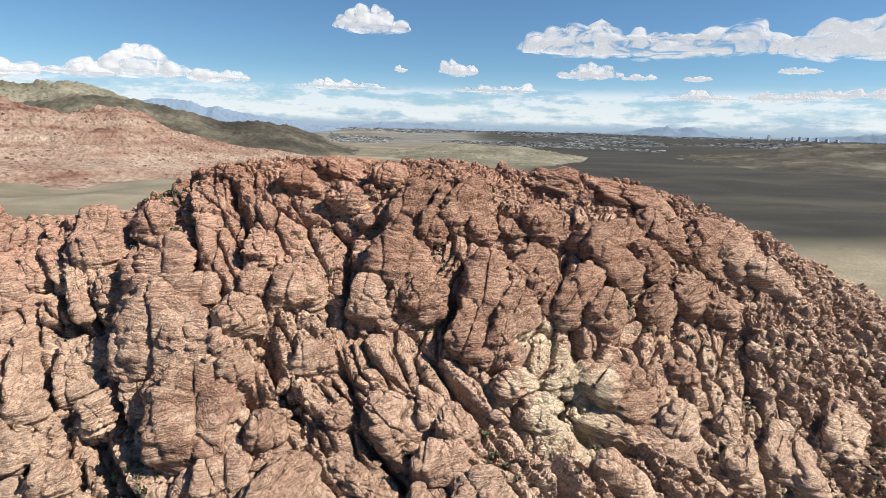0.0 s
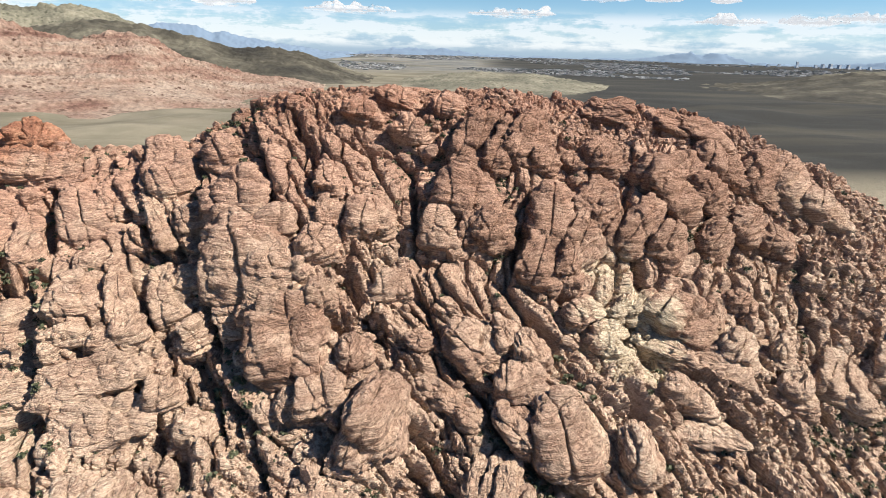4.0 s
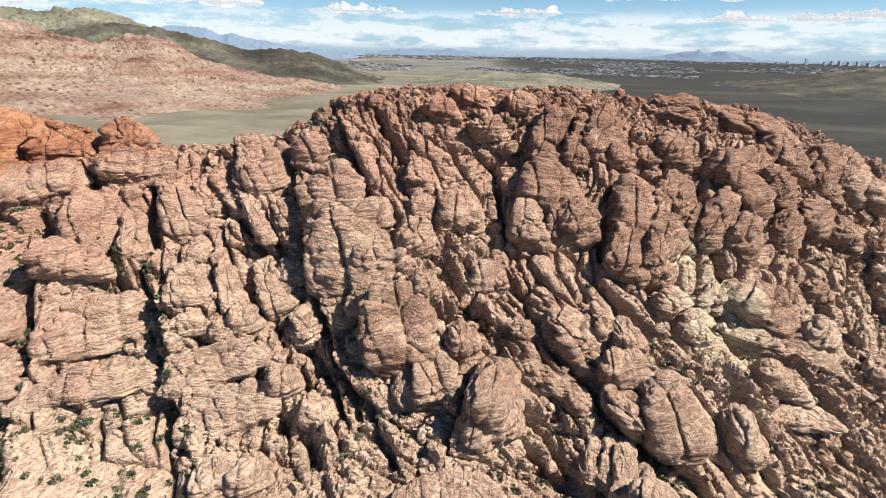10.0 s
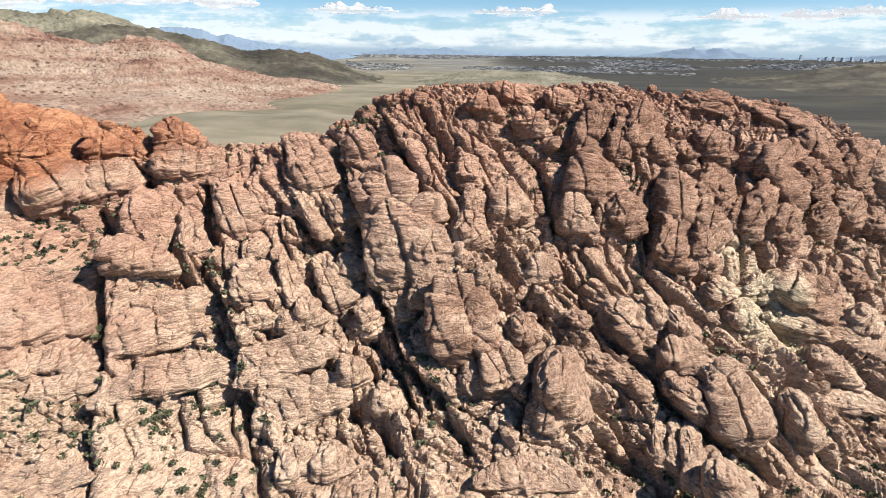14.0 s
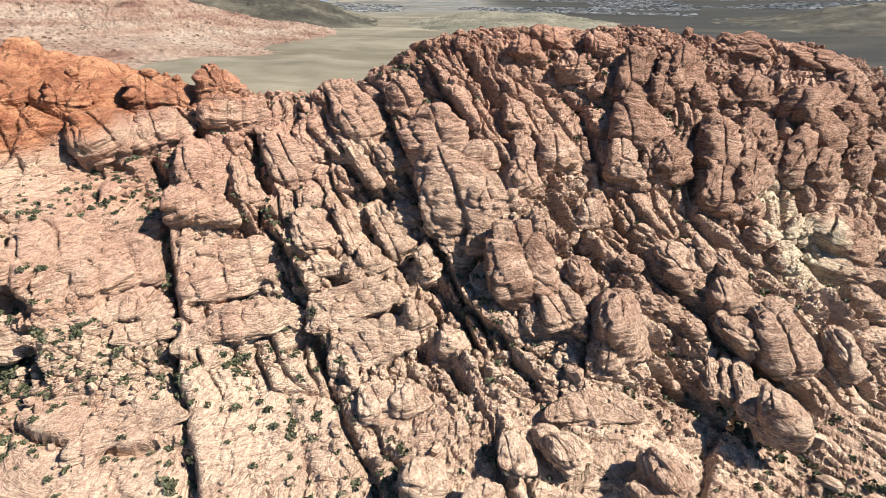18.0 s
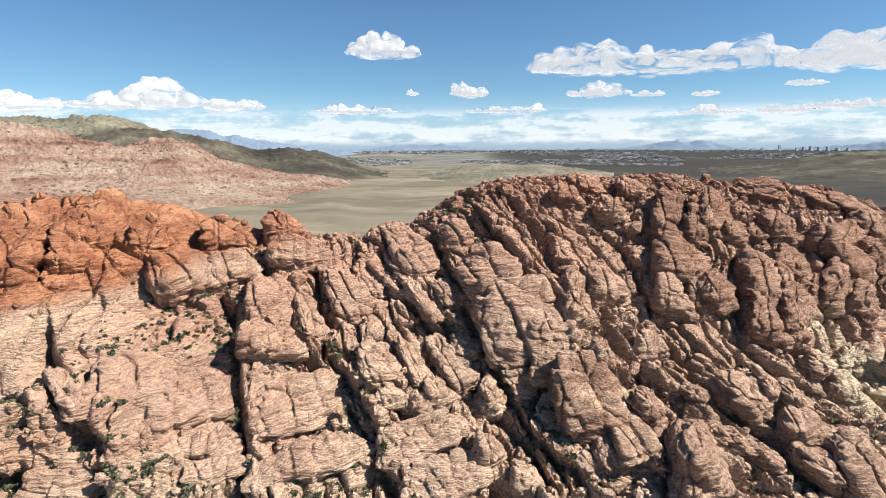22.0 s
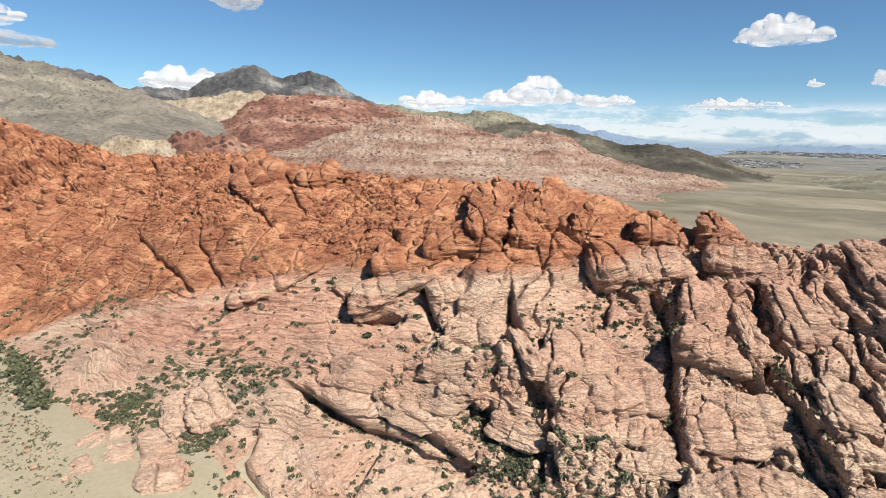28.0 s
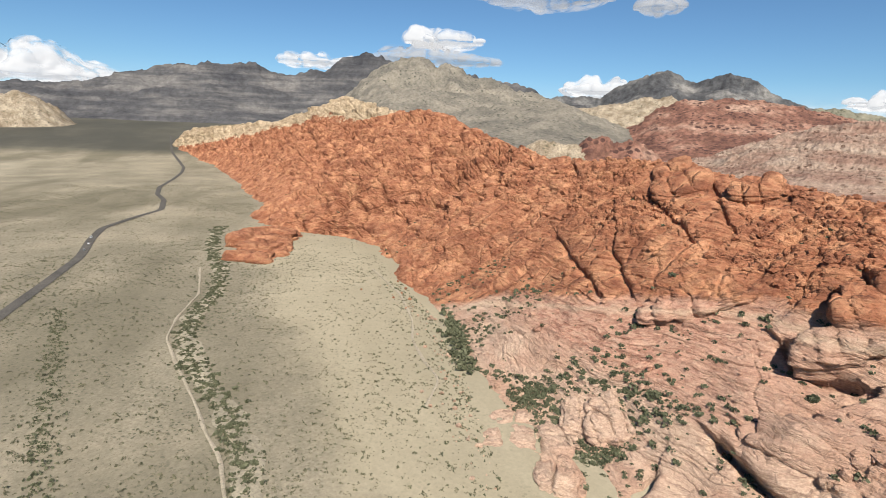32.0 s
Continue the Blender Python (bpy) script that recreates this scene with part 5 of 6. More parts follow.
def haze():
    """The milky air over the far valley: a glowing ring behind everything, haze and wisps painted on, thinning upwards.
    """
    m = bpy.data.materials.new("horizon_haze")
    m.use_nodes = True
    nt = m.node_tree
    nt.nodes.remove(nt.nodes["Principled BSDF"])
    pos = nt.nodes.new("ShaderNodeNewGeometry").outputs["Position"]
    sep = nt.nodes.new("ShaderNodeSeparateXYZ")
    nt.links.new(pos, sep.inputs[0])
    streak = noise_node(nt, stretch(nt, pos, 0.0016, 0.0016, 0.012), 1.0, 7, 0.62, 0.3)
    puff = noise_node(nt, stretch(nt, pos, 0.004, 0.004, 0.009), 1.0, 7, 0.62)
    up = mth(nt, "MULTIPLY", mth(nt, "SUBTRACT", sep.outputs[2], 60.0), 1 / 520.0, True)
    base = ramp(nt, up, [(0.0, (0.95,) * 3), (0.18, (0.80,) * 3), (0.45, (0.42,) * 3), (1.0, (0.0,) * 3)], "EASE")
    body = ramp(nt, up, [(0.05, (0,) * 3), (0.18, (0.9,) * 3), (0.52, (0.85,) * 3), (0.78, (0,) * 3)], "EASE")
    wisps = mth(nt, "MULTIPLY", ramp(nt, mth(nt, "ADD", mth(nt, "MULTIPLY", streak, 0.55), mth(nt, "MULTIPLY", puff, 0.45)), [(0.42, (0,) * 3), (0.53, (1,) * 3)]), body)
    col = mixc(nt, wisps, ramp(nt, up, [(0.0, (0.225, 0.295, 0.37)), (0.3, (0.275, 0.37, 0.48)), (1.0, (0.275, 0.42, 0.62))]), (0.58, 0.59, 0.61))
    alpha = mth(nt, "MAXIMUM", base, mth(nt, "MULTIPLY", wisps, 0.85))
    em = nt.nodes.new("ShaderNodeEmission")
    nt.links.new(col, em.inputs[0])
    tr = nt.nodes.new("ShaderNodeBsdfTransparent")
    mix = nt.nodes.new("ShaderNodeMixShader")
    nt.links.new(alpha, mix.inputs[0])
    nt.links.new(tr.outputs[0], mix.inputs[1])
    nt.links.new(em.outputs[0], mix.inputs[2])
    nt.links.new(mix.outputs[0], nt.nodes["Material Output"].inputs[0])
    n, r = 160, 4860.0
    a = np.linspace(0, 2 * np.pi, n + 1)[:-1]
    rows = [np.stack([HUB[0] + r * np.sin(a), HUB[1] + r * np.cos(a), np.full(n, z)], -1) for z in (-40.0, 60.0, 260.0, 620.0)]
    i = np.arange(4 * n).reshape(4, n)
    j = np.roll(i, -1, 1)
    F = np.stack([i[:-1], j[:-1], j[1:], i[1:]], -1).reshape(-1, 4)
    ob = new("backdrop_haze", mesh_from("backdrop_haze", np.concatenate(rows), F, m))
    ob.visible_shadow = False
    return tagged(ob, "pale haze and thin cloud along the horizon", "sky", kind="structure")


haze()


# ---- named outcrops ----
def joined_blocks(key):
    """Numbers the connected patches of alike faces and gives slivers to a neighbour."""
    def patches(key):
        lab = np.arange(key.size).reshape(key.shape)
        while True:
            old = lab.copy()
            for ax, sh in ((0, 1), (0, -1), (1, 1), (1, -1)):
                ok = np.roll(key, sh, ax) == key
                if ax == 1:
                    ok[:, 0 if sh == 1 else -1] = False
                lab = np.where(ok, np.minimum(lab, np.roll(lab, sh, ax)), lab)
            lab = lab.ravel()[lab]
            if (old == lab).all():
                return lab

    lab = patches(key)
    for _ in range(6):
        ids, count = np.unique(lab, return_counts=True)
        slivers = [i for i, c in zip(ids, count) if c < 0.05 * key.size]
        if not slivers or len(ids) == 1:
            break
        for i in slivers:
            m = lab == i
            grown = np.zeros_like(m)
            grown[:, 1:] |= m[:, :-1]
            grown[:, :-1] |= m[:, 1:]
            grown |= np.roll(m, 1, 0) | np.roll(m, -1, 0)
            v, n = np.unique(lab[grown & ~m], return_counts=True)
            if len(v):
                lab[m] = v[n.argmax()]
        lab = patches(lab)
    return lab


def outcrop(shape, x, y, width, length, thick, turn, seed):
    at, across, along, out = slope_frame(x, y, turn)
    nu, nv = (88, 44) if max(width, length) > 14 else (56, 28)
    a = np.linspace(0, 2 * np.pi, nu, endpoint=False)
    b_ = np.linspace(-0.45, np.pi / 2, nv)        # what lies under the slope is left out
    A, B = np.meshgrid(a, b_, indexing="ij")
    d = np.stack([np.cos(B) * np.cos(A), np.cos(B) * np.sin(A), np.sin(B)], -1).reshape(-1, 3)
    p = {"dome": 2.9, "block": 4.2, "slab": 3.6}[shape]
    d = d / ((np.abs(d) ** p).sum(1) ** (1 / p))[:, None]
    half = np.array((width * 0.5, length * 0.5, thick * (0.75 if y < 118 and x < -55 else 1.0 if shape == "slab" or x < -330 else 1.3)))
    loc = d * half
    # a narrower top, a fuller foot
    loc[:, 0] *= 1 + 0.20 * loc[:, 1] / half[1]
    # steep on the shaded side, falling away towards the sun
    loc[:, 2] *= 1 - 0.42 * loc[:, 0] / half[0]
    loc[:, 0] -= 0.22 * loc[:, 2] * width / (2 * thick + width)
    fr = np.stack([np.array(across), np.array(along), np.array(out)])
    w = loc @ fr + np.array(at)
    s = min(width, length)
    nrm = d / np.linalg.norm(d, axis=1, keepdims=True) @ fr
    e, r, ou, ov = cells(loc[:, 0] / (s * 0.42) + seed * 3.7, (loc[:, 1] * 0.75 + loc[:, 2]) / (s * 0.75) + seed, seed % 50)
    amt = -0.055 * s * np.exp(-((e / 0.055) ** 2)) + (r - 0.5) * s * (0.07 if shape == "dome" else 0.09) + 0.05 * s * (np.sqrt(np.clip(e * 1.8, 0, 1)) - 0.8)
    amt = amt + 0.10 * s * fbm(w[:, 0] / (s * 0.8), w[:, 1] / (s * 0.8), w[:, 2] / (s * 0.8), 2, seed)
    amt = amt + 0.5 * fbm(w[:, 0] / 2.6, w[:, 1] / 2.6, w[:, 2] / 2.2, 3, 40)
    amt = amt + 1.15 * ledges(w[:, 0], w[:, 1], w[:, 2])
    w = w + nrm * amt[:, None]
    i = np.arange(nu * nv).reshape(nu, nv)
    j = np.roll(i, -1, 0)
    F = np.stack([i[:, :-1], j[:, :-1], j[:, 1:], i[:, 1:]], -1).reshape(-1, 4)
    name = {"dome": "rock_dome", "block": "rock_tower", "slab": "rock_slab"}[shape]
    coat = 0.7 if (x > -22 and y > 194 and x < 150) or (abs(x + 76) < 2 and abs(y - 159) < 2) else 0.35 if (-62 < x < 20 and y < 182) else 0.0
    if s > 8:
        # the joints part it into blocks
        piece = {"dome": "lobe", "block": "block", "slab": "bed"}[shape]
        ob = new(name)
        key = joined_blocks(np.round(r * 1e6)[F[:, 0]].reshape(nu, nv - 1)).ravel()
        rise = {one: w[F[key == one].ravel(), 2].mean() for one in np.unique(key)}
        for one in np.unique(key):
            fs = F[key == one]
            kind_ = "cap" if rise[one] == max(rise.values()) else "foot" if rise[one] == min(rise.values()) else piece
            used, back = np.unique(fs, return_inverse=True)
            child = new(kind_, mesh_from(kind_, w[used] - np.array(at), back.reshape(fs.shape), ROCK))
            child.parent, child.color = ob, (1, 1, 1, 1 - coat)
    else:
        ob = new(name, mesh_from(name, w - np.array(at), F, ROCK))
        ob.color = (1, 1, 1, 1 - coat)
    ob.location = at
    hue = "orange-red" if (x < -260 and at.z > 45) else "pale pink" if x < -150 else "brown-pink"
    big = "huge" if s > 18 else "large" if s > 10 else "small"
    form = {"dome": "rounded sandstone dome on the ridge slope", "block": "jointed sandstone block on the ridge slope", "slab": "cross-bedded sandstone slab on the slope"}[shape]
    return tagged(ob, f"{big} {hue} {form}", "rock", "sandstone outcrops")


for n_, r_ in enumerate(ROCKS):
    outcrop(*r_, n_ + 5)


# ---- loose boulders and rubble ----
def stone_shapes(n, level):
    out = []
    for k in range(n):
        rg = np.random.default_rng(300 + k)
        v, f = level
        d = v / ((np.abs(v) ** 3.2).sum(1) ** (1 / 3.2))[:, None]
        d = d * rg.uniform(0.7, 1.15, 3)
        d = d * (1 + 0.28 * fbm(d[:, 0] * 1.3 + k * 9, d[:, 1] * 1.3, d[:, 2] * 1.3, 3, k))[:, None]
        out.append((d, f))
    return out


STONES, CHIPS = stone_shapes(14, ICO2), stone_shapes(14, ICO1)


def scatter(count, rng, weight, level=False):
    """Random places on the ridge's surface, on its flatter spots where level."""
    P, N, D, T, xs = (RIDGE[k] for k in ("P", "N", "D", "T", "xs"))
    step = np.gradient(xs)[:, None] * np.ones_like(T)
    w = (weight(P[..., 0], P[..., 1], P[..., 2], D, T) * np.abs(step) * (smooth(0.55, 0.9, RIDGE["flat"]) if level else 1.0)).ravel()
    pick = rng.choice(w.size, count, p=w / w.sum())
    return P.reshape(-1, 3)[pick], N.reshape(-1, 3)[pick]


def stone_weight(x, y, z, d, t):
    w = np.where((x > -640) & (x < 260) & (t > 0.45) & (t < 4.12), 1.0, 0.0)
    return w * np.where((x < -300) & (z < 48), 0.06, 1.0) * (0.25 + 1.4 * smooth(60, 140, x) + 0.8 * smooth(-0.1, 0.3, vnoise(x / 55, y / 40, 0, 15)) + 1.2 * smooth(3.2, 3.7, t) * smooth(-170, -110, x)) * np.where(d < 1.5, 1.0, 0.4)


def turned(rng):
    return np.array(Euler(rng.uniform(0, 6.28, 3)).to_matrix())


stone_rng = np.random.default_rng(5)
places, outs = scatter(11000, stone_rng, stone_weight)
stone_meshes = [mesh_from("boulder", v, f, ROCK, False) for v, f in STONES]
near_stone = (places[:, 0] > -330) & (places[:, 0] < 160)
kept = 0
heap = []
for k, (p, n) in enumerate(zip(places, outs)):
    size = 0.45 + 1.5 * stone_rng.random() ** 3 + (1.4 * stone_rng.random() if k < 1400 else 0)
    m = turned(stone_rng) * size * stone_rng.uniform(0.8, 1.25, 3)
    if k < 900 and kept < 290 and near_stone[k]:
        kept += 1
        ob = new("boulder", stone_meshes[k % 14])
        ob.matrix_world = Matrix.Translation(p + n * 0.35 * size) @ Matrix(m).to_4x4()
        tagged(ob, "weathered sandstone boulder lying on the rocky slope", "boulder", "loose boulders on the ridge")
    else:
        v, f = CHIPS[k % 14]
        heap.append((v @ m.T + p + n * 0.3 * size, f))
V, F = joined(heap)
tagged(new("rubble", mesh_from("rubble", V, F, ROCK, False)), "sandstone rubble strewn over the slope", "rubble", kind="stuff")

# balanced dark boulder on the twin towers
b_at = Vector((-235, 229.5, 74.5))
bv, bf = STONES[3]
cap = new("balanced_boulder", mesh_from("balanced_boulder", bv * (3.8, 3.0, 1.9), bf, ROCK))
cap.location = b_at
tagged(cap, "dark flat boulder balanced on a red sandstone tower", "boulder")


# ---- desert shrubs ----
def leaf_mat(name, a, b_):
    m, nt, b, pos = start(name, 0.8)
    isl = nt.nodes.new("ShaderNodeNewGeometry").outputs["Random Per Island"]
    nt.links.new(ramp(nt, isl, [(0.0, a), (1.0, b_)]), b.inputs["Base Color"])
    return m


GREEN = leaf_mat("shrub_leaves", (0.055, 0.062, 0.034), (0.125, 0.13, 0.08))
SAGE = leaf_mat("sage_leaves", (0.085, 0.085, 0.052), (0.17, 0.16, 0.105))


def shrub_shape(rng, leaves):
    """A low mound of small leaf clumps."""
    a, el = rng.uniform(0, 6.28, leaves), np.arcsin(rng.uniform(0, 1, leaves))
    rad = rng.uniform(0.55, 1.0, leaves)
    c = np.stack([np.cos(a) * np.cos(el) * rad, np.sin(a) * np.cos(el) * rad, np.sin(el) * rad * 0.75 + 0.05], -1)
    vs, fs = [], []
    for k in range(leaves):
        u = turned(rng)
        s = rng.uniform(0.22, 0.42)
        q = np.array(((-1, -0.7, 0), (1, -0.6, 0), (0.8, 0.7, 0.3), (-0.7, 0.8, 0.3))) * s
        vs.append(q @ u.T + c[k])
        fs.append(np.arange(4)[None] + 4 * k)
    return np.concatenate(vs), np.concatenate(fs)


BUSH = [shrub_shape(np.random.default_rng(70 + k), 26) for k in range(8)]
TUFT = [shrub_shape(np.random.default_rng(90 + k), 9) for k in range(8)]


def shrubs(name, label, points, sizes, shapes, mat, rng):
    items = []
    for k, (p, s) in enumerate(zip(points, sizes)):
        v, f = shapes[k % len(shapes)]
        a = rng.uniform(0, 6.28)
        c, d = math.cos(a), math.sin(a)
        q = np.stack([v[:, 0] * c - v[:, 1] * d, v[:, 0] * d + v[:, 1] * c, v[:, 2]], -1) * s
        items.append((q + p, f))
    V, F = joined(items)
    return tagged(new(name, mesh_from(name, V, F, mat, False)), label, "shrub", kind="stuff")


shrub_rng = np.random.default_rng(8)
p, _ = scatter(9000, shrub_rng, lambda x, y, z, d, t: np.where((x > -560) & (x < 240) & (t > 0.35) & (t < 3.6), 1.0, 0.02) * np.where(d < -0.8, 3.0, 1.0) * (1 + 2.0 * (t < 1.7)) * np.where((x < -250) & (z > 46), 0.15, 1.0) * (1 - 0.85 * smooth(-360, -430, x)) * (0.3 + 3 * smooth(0.0, 0.5, vnoise(x / 30, y / 30, 0, 77))), True)
shrubs("ridge_shrubs", "dark green scrub oak growing in the rock joints", p, 0.45 + 1.3 * shrub_rng.random(len(p)) ** 2, BUSH, GREEN, shrub_rng)

# thickets down in the main clefts
pts = []
for line in JOINTS[:6] + JOINTS[23:24]:
    for (ax, ay), (bx, by) in zip(line[:-1], line[1:]):
        n_ = int(math.hypot(bx - ax, by - ay) / 1.6)
        for k in range(n_):
            if shrub_rng.random() < 0.75:
                pts.append((ax + (bx - ax) * k / n_ + shrub_rng.normal(0, 0.9) - 0.8, ay + (by - ay) * k / n_ + shrub_rng.normal(0, 0.9)))
pts = np.array(pts)
flat = RIDGE["P"].reshape(-1, 3)
cols = np.searchsorted(RIDGE["xs"], pts[:, 0])
zs = [RIDGE["P"][c, np.abs(RIDGE["P"][c, :, 1] - y).argmin(), 2] for c, (x, y) in zip(cols, pts)]
shrubs("cleft_thicket", "green oak thicket deep in the rock clefts", np.column_stack([pts, zs]), shrub_rng.uniform(0.7, 1.7, len(pts)), BUSH, GREEN, shrub_rng)

# brush on the bench under the pink wall
p, _ = scatter(200, shrub_rng, lambda x, y, z, d, t: np.where((x > -445) & (x < -318) & (np.abs(y - 97 - 0.55 * (x + 336) - 5 * vnoise(x / 25, y / 25, 0, 78)) < 3.5), 1.0, 0.006 * (x < -250) * (x > -520) * (z < 40)))
shrubs("bench_brush", "green brush on the bench under the pink wall", p, 0.5 + 1.2 * shrub_rng.random(len(p)) ** 2, BUSH, GREEN, shrub_rng)

# bushes that stand alone where they can be told apart
bush_mesh = [mesh_from("shrub", v, f, GREEN, False) for v, f in BUSH]
p, _ = scatter(200, shrub_rng, lambda x, y, z, d, t: np.where((x > -420) & (x < 120) & (t > 0.5) & (t < 3.0) & (d < -0.5), 1.0, 0.0), True)
for k in range(200):
    s = shrub_rng.uniform(1.0, 2.3)
    ob = new("shrub", bush_mesh[k % 8])
    ob.matrix_world = Matrix.Translation(p[k]) @ Matrix.Rotation(k * 1.7, 4, "Z") @ Matrix.Diagonal((s, s * 0.9, s, 1))
    tagged(ob, "dark green scrub oak bush in a rock joint", "shrub", "scrub oaks on the ridge")


def on_ground(x, y):
    return np.stack([x, y, ground_z(x, y)], -1)


def ridge_foot(x):
    return lines(np.asarray(x, float))[0][:, 0]


# scattered sage over the flat
gx, gy = -300 - 1000 * shrub_rng.random(70000) ** 1.4, shrub_rng.uniform(-420, 90, 70000)
keep_ = (shrub_rng.random(70000) < 0.22 + 0.75 * smooth(-0.1, 0.5, fbm(gx / 70, gy / 70, 0, 3, 55)) + 0.25 * (gx > -560)) & (gy < ridge_foot(gx) + 2)
gx, gy = gx[keep_], gy[keep_]
shrubs("sage_scrub", "low grey-green sage dotted over the gravel flat", on_ground(gx, gy), 0.30 + 0.75 * shrub_rng.random(len(gx)) ** 2.5, TUFT, SAGE, shrub_rng)


# brush and stones along the foot of the slabs
n = 520
fx = shrub_rng.uniform(-600, -320, n)
fy = ridge_foot(fx) - np.abs(shrub_rng.normal(0, 9, n)) + 2
shrubs("foot_brush", "low brush along the foot of the slabs", on_ground(fx[:380], fy[:380]), 0.4 + 0.9 * shrub_rng.random(380) ** 2, TUFT, GREEN, shrub_rng)
heap = []
for k in range(380, n):
    size = 0.25 + 0.9 * shrub_rng.random() ** 3
    v, f = STONES[k % 14]
    heap.append((v @ (turned(shrub_rng) * size).T + on_ground(fx[k], fy[k]) + np.array((0, 0, 0.3 * size)), f))
V, F = joined(heap)
tagged(new("foot_rubble", mesh_from("foot_rubble", V, F, ROCK, False)), "pale stones at the foot of the slabs", "rubble", kind="stuff")


# ---- wash, trails and road on the flat ----
def ribbon(name, label, pts, width, mat, lift, ragged=0.0, step=4.0, base=None):
    p = np.array(pts, float)
    t = np.concatenate([[0], np.cumsum(np.hypot(*np.diff(p, axis=0).T))])
    q = np.arange(0, t[-1], step)
    k = np.stack([np.interp(q, t, p[:, 0]), np.interp(q, t, p[:, 1])], -1)
    for _ in range(4):
        k[1:-1] = (k[:-2] + 2 * k[1:-1] + k[2:]) / 4
    d = np.gradient(k, axis=0)
    d /= np.linalg.norm(d, axis=1, keepdims=True)
    side = np.stack([-d[:, 1], d[:, 0]], -1)
    rows = []
    for u in (-1, -0.5, 0, 0.5, 1):
        w = width * 0.5 * u * (1 + ragged * vnoise(q / 11, u * 3 + 9, 0, 3))
        xy = k + side * w[:, None]
        rows.append(np.stack([xy[:, 0], xy[:, 1], (ground_z(xy[:, 0], xy[:, 1]) if base is None else base(xy[:, 0], xy[:, 1])) + lift - (0.35 if abs(u) == 1 else 0)], -1))
    V = np.stack(rows, 1)
    return tagged(new(name, mesh_from(name, V.reshape(-1, 3), grid_faces(len(k), 5), mat)), label, name.split("_")[-1], kind="structure"), k


SAND = mottled("pale_sand", [(0.34, 0.30, 0.225), (0.40, 0.35, 0.27), (0.45, 0.40, 0.315)], 0.05, 1.0)
GRAVEL = mottled("wash_gravel", [(0.24, 0.215, 0.16), (0.32, 0.285, 0.215), (0.42, 0.375, 0.285)], 0.06, 0.9)
ASPHALT = mottled("asphalt", [(0.085, 0.08, 0.072), (0.105, 0.098, 0.088), (0.13, 0.12, 0.105)], 0.05, 1.0)
WASH = [(-300, -52), (-358, -61), (-383, -64), (-418, -73), (-442, -85), (-484, -99), (-509, -103), (-545, -104), (-585, -97), (-640, -100), (-687, -107), (-730, -118), (-860, -125)]
wash_ob, wash_k = ribbon("dry_wash", "dry gravel wash lined with brush", WASH, 11, GRAVEL, 0.42, 0.5)
ribbon("foot_trail", "narrow pale sand trail beside the wash", [(-300, -55), (-361, -68), (-379, -71), (-397, -78), (-421, -85), (-444, -93), (-463, -100), (-501, -112), (-539, -113), (-586, -108), (-660, -118)], 1.5, SAND, 0.62, 0.4, 3.0)
ribbon("foot_trail", "narrow pale sand trail under the rocks", [(-640, 20), (-567, 30), (-512, 27), (-479, 20), (-447, 20), (-427, 22), (-400, 8)], 1.6, SAND, 0.62, 0.4, 3.0)
ROADLINE = [(-380, -205), (-470, -208), (-555, -211), (-608, -214), (-709, -219), (-782, -233), (-843, -241), (-906, -229), (-978, -210), (-1074, -226), (-1141, -249), (-1264, -271), (-1564, -288), (-1680, -301), (-2069, -399), (-2500, -480)]
ribbon("scenic_road", "grey two-lane asphalt road across the flat", ROADLINE, 7.5, ASPHALT, 0.70, 0.0, 6.0)

# a sand path in the gully below the ridge, with brush round it
ribbon("gully_path", "pale sand path through brush under the ridge", [(48, 112), (41, 104), (39, 98), (34, 94), (29, 90), (25, 87), (21, 83), (13, 79), (4, 70)], 1.7, SAND, 1.6, 0.3, 2.0, base=lambda x, y: ridge_base(x, y))
n = 150
gx, gy = shrub_rng.normal(34, 16, n), shrub_rng.normal(84, 12, n)
gz = ridge_base(gx, gy) + 0.6
shrubs("gully_brush", "dense green brush in the gully", np.stack([gx, gy, gz], -1), shrub_rng.uniform(0.8, 2.0, n), BUSH, GREEN, shrub_rng)

# brush along the wash
n = 1900
i_ = shrub_rng.integers(0, len(wash_k), n)
wx, wy = wash_k[i_, 0] + shrub_rng.normal(0, 3.2, n), wash_k[i_, 1] + shrub_rng.normal(0, 3.2, n)
big_ = 0.5 + 1.2 * shrub_rng.random(n) ** 1.6
shrubs("wash_brush", "dark brush crowding the dry wash", on_ground(wx[150:], wy[150:]), big_[150:], BUSH, GREEN, shrub_rng)
for k in range(150):
    s = big_[k] * 1.1
    ob = new("shrub", bush_mesh[k % 8])
    ob.matrix_world = Matrix.Translation((wx[k], wy[k], float(ground_z(wx[k], wy[k])))) @ Matrix.Rotation(k * 2.1, 4, "Z") @ Matrix.Diagonal((s, s, s * 0.9, 1))
    tagged(ob, "dark desert bush beside the dry wash", "shrub", "brush along the wash")
# oak grove against the slab, and a line of dark scrub
n = 130
u_ = shrub_rng.random(n)
gx, gy = -540 + 105 * u_ + shrub_rng.normal(0, 2.5, n), 58 - 20 * u_ + shrub_rng.normal(0, 3.0, n)
shrubs("oak_grove", "green oak thicket at the foot of the slab", on_ground(gx, gy) + np.array((0, 0, 1.0)), shrub_rng.uniform(1.4, 2.8, n), BUSH, GREEN, shrub_rng)
n = 420
u_ = shrub_rng.random(n)
gx, gy = -560 + 200 * u_ + shrub_rng.normal(0, 5, n), -183 + 62 * u_ + shrub_rng.normal(0, 3.0, n)
shrubs("scrub_line", "line of dark scrub along a shallow gully", on_ground(gx, gy), shrub_rng.uniform(0.5, 1.3, n), TUFT, GREEN, shrub_rng)


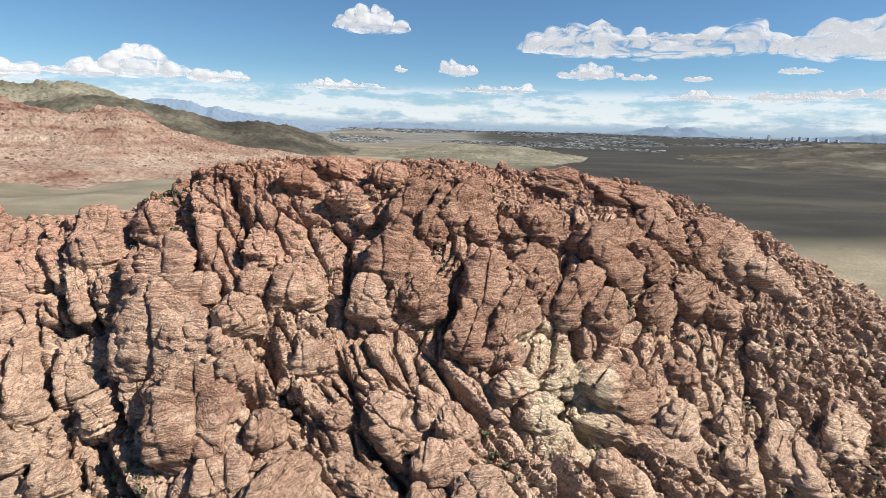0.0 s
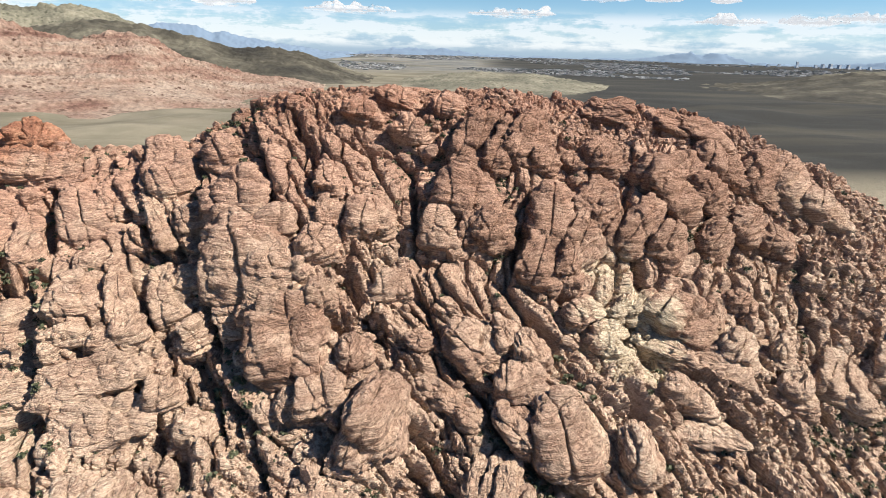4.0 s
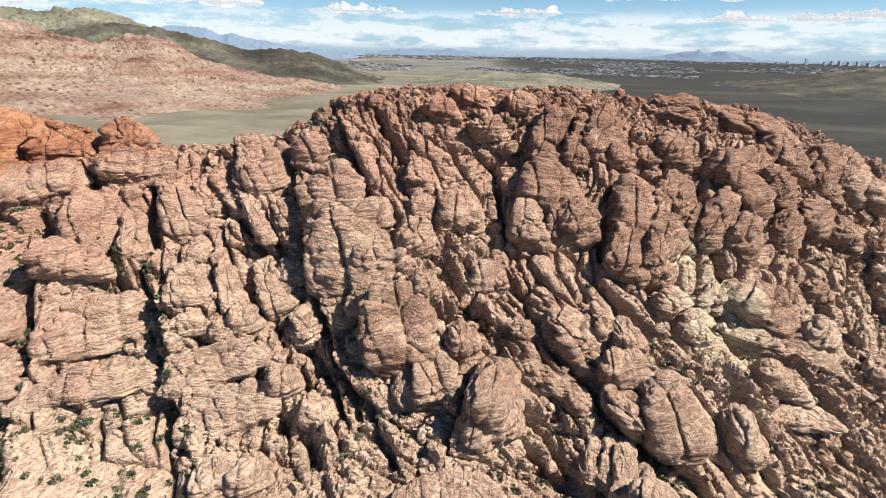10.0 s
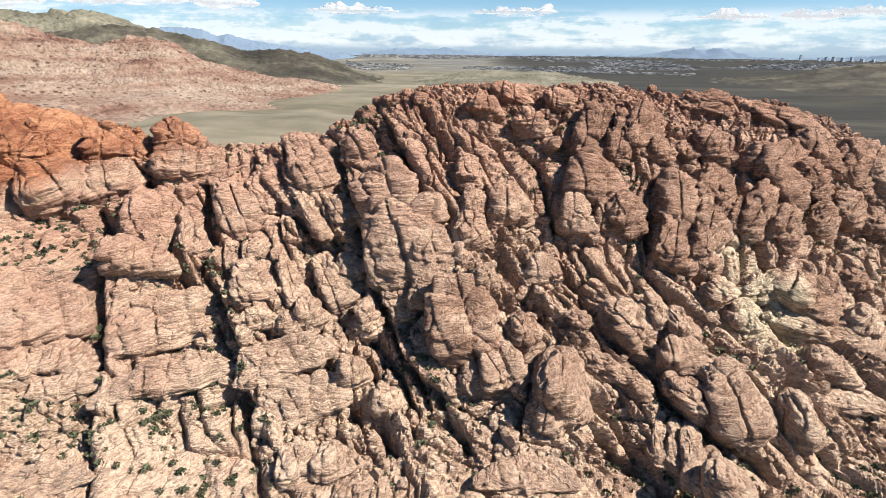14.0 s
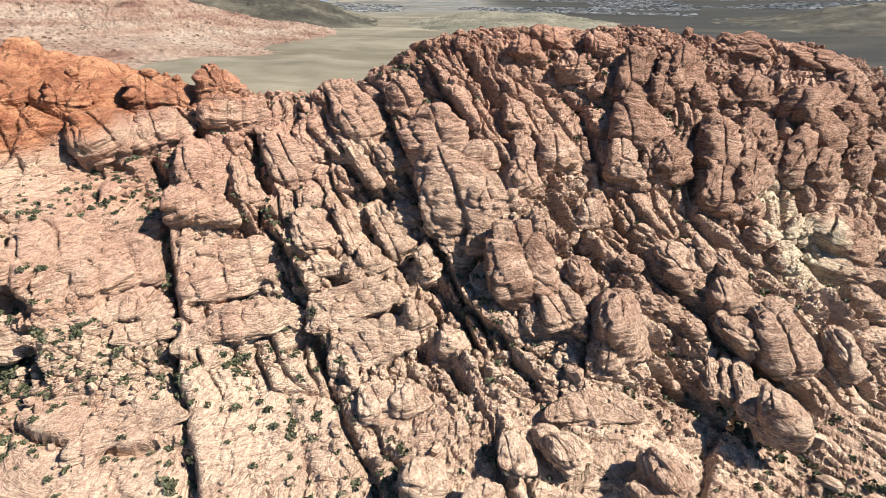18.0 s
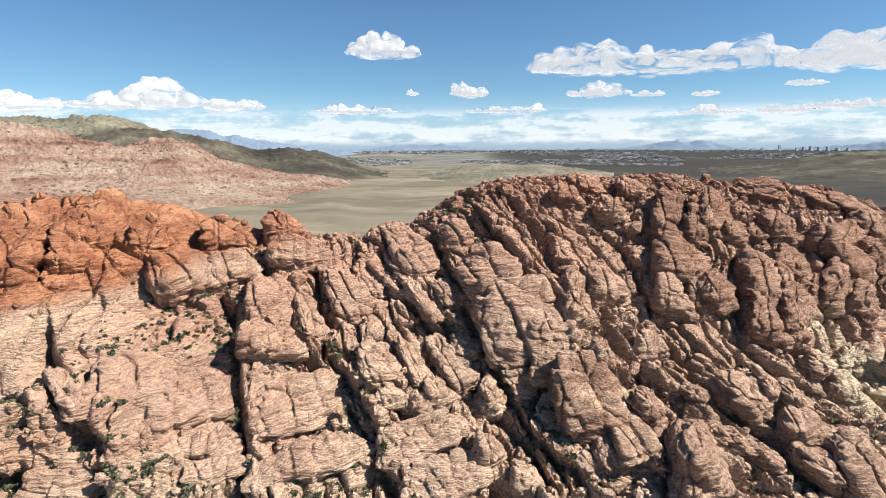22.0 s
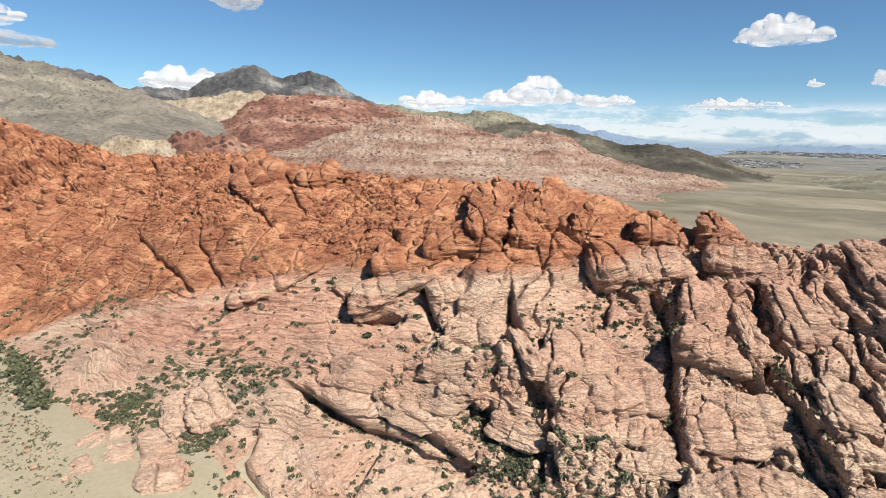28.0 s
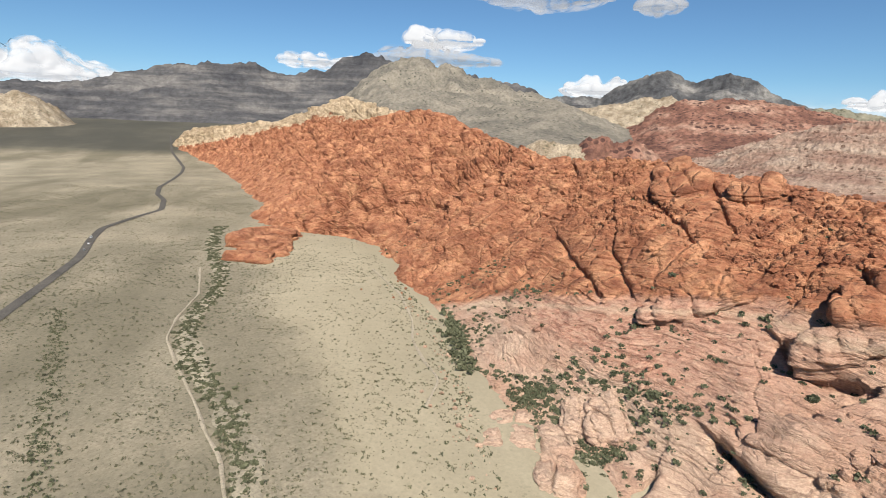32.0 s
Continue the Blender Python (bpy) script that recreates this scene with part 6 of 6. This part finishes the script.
# ---- cars on the road ----
def paint(name, col, rough=0.35):
    m, nt, b, pos = start(name, rough)
    c = ramp(nt, noise_node(nt, pos, 3.0, 3), [(0.3, tuple(v * 0.93 for v in col)), (0.7, col)])
    nt.links.new(c, b.inputs["Base Color"])
    return m


WHITE_PAINT, GREY_PAINT, GLASS, TYRE = paint("white_paint", (0.78, 0.78, 0.77)), paint("grey_paint", (0.20, 0.21, 0.22)), paint("tinted_glass", (0.03, 0.035, 0.04), 0.08), paint("tyre_rubber", (0.025, 0.025, 0.025), 0.9)


def box(bm, x0, x1, y0, y1, z0, z1, bev=0.0, taper=1.0):
    vs = [bm.verts.new(((x0 + x1) / 2 + (x - (x0 + x1) / 2) * (taper if z == z1 else 1), (y0 + y1) / 2 + (y - (y0 + y1) / 2) * (taper if z == z1 else 1), z)) for z in (z0, z1) for x, y in ((x0, y0), (x1, y0), (x1, y1), (x0, y1))]
    for f in ((3, 2, 1, 0), (4, 5, 6, 7), (0, 1, 5, 4), (1, 2, 6, 5), (2, 3, 7, 6), (3, 0, 4, 7)):
        bm.faces.new([vs[i] for i in f])
    if bev:
        bmesh.ops.bevel(bm, geom=bm.edges[:], offset=bev, segments=2, affect="EDGES", profile=0.6)


def part(name, bm, mat, parent, label=""):
    me = bpy.data.meshes.new(name)
    bm.to_mesh(me)
    bm.free()
    me.materials.append(mat)
    ob = new(name, me)
    ob.parent = parent
    return tagged(ob, label) if label else ob


def car(x, y, turn, mat, label):
    root = new("car")
    root.matrix_world = pose(x, y, float(ground_z(x, y)) + 0.72, 0, 0, turn)
    bm = bmesh.new()
    box(bm, -2.25, 2.25, -0.9, 0.9, 0.32, 0.95, 0.12)
    part("body", bm, mat, root)
    bm = bmesh.new()
    box(bm, -1.7, 1.0, -0.8, 0.8, 0.95, 1.55, 0.10, 0.82)
    part("cabin", bm, GLASS, root, "dark tinted glass cabin")
    bm = bmesh.new()
    box(bm, -1.35, 0.65, -0.66, 0.66, 1.555, 1.62, 0.03)
    part("roof", bm, mat, root)
    for wx_ in (-1.4, 1.4):
        for wy_ in (-0.82, 0.82):
            bm = bmesh.new()
            bmesh.ops.create_cone(bm, cap_ends=True, segments=16, radius1=0.34, radius2=0.34, depth=0.22, matrix=pose(wx_, wy_, 0.34, 90, 0, 0))
            part("wheel", bm, TYRE, root)
    return tagged(root, label, "car", "cars on the road")


car(-790, -235, 10, WHITE_PAINT, "white car driving on the desert road")
car(-760, -228, 8, WHITE_PAINT, "white van-like car on the desert road")
car(-733, -223, 6, GREY_PAINT, "grey car on the desert road")


# ---- the town in the valley ----
def wall_mat(name, a, b_):
    m, nt, b, pos = start(name, 0.7)
    isl = nt.nodes.new("ShaderNodeNewGeometry").outputs["Random Per Island"]
    nt.links.new(ramp(nt, isl, [(0.0, a), (0.45, b_), (0.46, (0.09, 0.105, 0.11)), (0.8, (0.13, 0.145, 0.15)), (0.82, (0.42, 0.42, 0.42)), (1.0, (0.62, 0.62, 0.62))]), b.inputs["Base Color"])
    return m


# haze of distance is mixed into the town and tower colours
TOWN = wall_mat("town_walls", (0.22, 0.22, 0.22), (0.34, 0.33, 0.32))
TOWER = paint("tower_walls", (0.46, 0.50, 0.55), 0.4)
town_rng = np.random.default_rng(21)
cube_v = np.array([(x, y, z) for z in (0, 1) for x, y in ((-0.5, -0.5), (0.5, -0.5), (0.5, 0.5), (-0.5, 0.5))], float)
cube_f = np.array(((4, 5, 6, 7), (0, 1, 5, 4), (1, 2, 6, 5), (2, 3, 7, 6), (3, 0, 4, 7)))
items = []
while len(items) < 5000:
    az, r = radians(town_rng.uniform(-9, 41)), 3150 + 1650 * town_rng.random()
    if vnoise(r / 260, az * 9, 0, 9) + 0.25 * town_rng.random() < -0.05 or (az > 0.42 and r < 3700):
        continue
    x, y = HUB[0] + r * math.sin(az), HUB[1] + r * math.cos(az)
    size = (town_rng.uniform(6, 30), town_rng.uniform(6, 20), town_rng.uniform(1.2, 4.5))
    items.append((cube_v * size + (x, y, float(ground_z(x, y)) - 0.5), cube_f))
V, F = joined(items)
tagged(new("distant_town", mesh_from("distant_town", V, F, TOWN, False)), "low pale houses and trees of a far town", "town", kind="stuff")
for az, wide, high in ((31.7, 9, 62), (29.6, 16, 26), (30.4, 12, 30), (33.0, 12, 34), (33.5, 16, 42), (34.0, 20, 46), (34.6, 18, 40), (35.2, 14, 44), (35.9, 20, 34), (28.4, 18, 20), (23.2, 60, 12), (36.6, 16, 30)):
    r = 4560.0
    root = new("high_rise")
    a = radians(az)
    x, y = HUB[0] + r * math.sin(a), HUB[1] + r * math.cos(a)
    root.matrix_world = pose(x, y, float(ground_z(x, y)) - 1, 0, 0, az * 3)
    bm = bmesh.new()
    box(bm, -wide / 2, wide / 2, -7, 7, 0, high * 0.62)
    part("tower", bm, TOWER, root)
    bm = bmesh.new()
    box(bm, -wide / 2 - 4, wide / 2 + 4, -11, 11, 0.2, 6)
    part("podium", bm, TOWER, root)
    tagged(root, "hazy grey high-rise hotel block in the far valley", "building", "far high-rises")
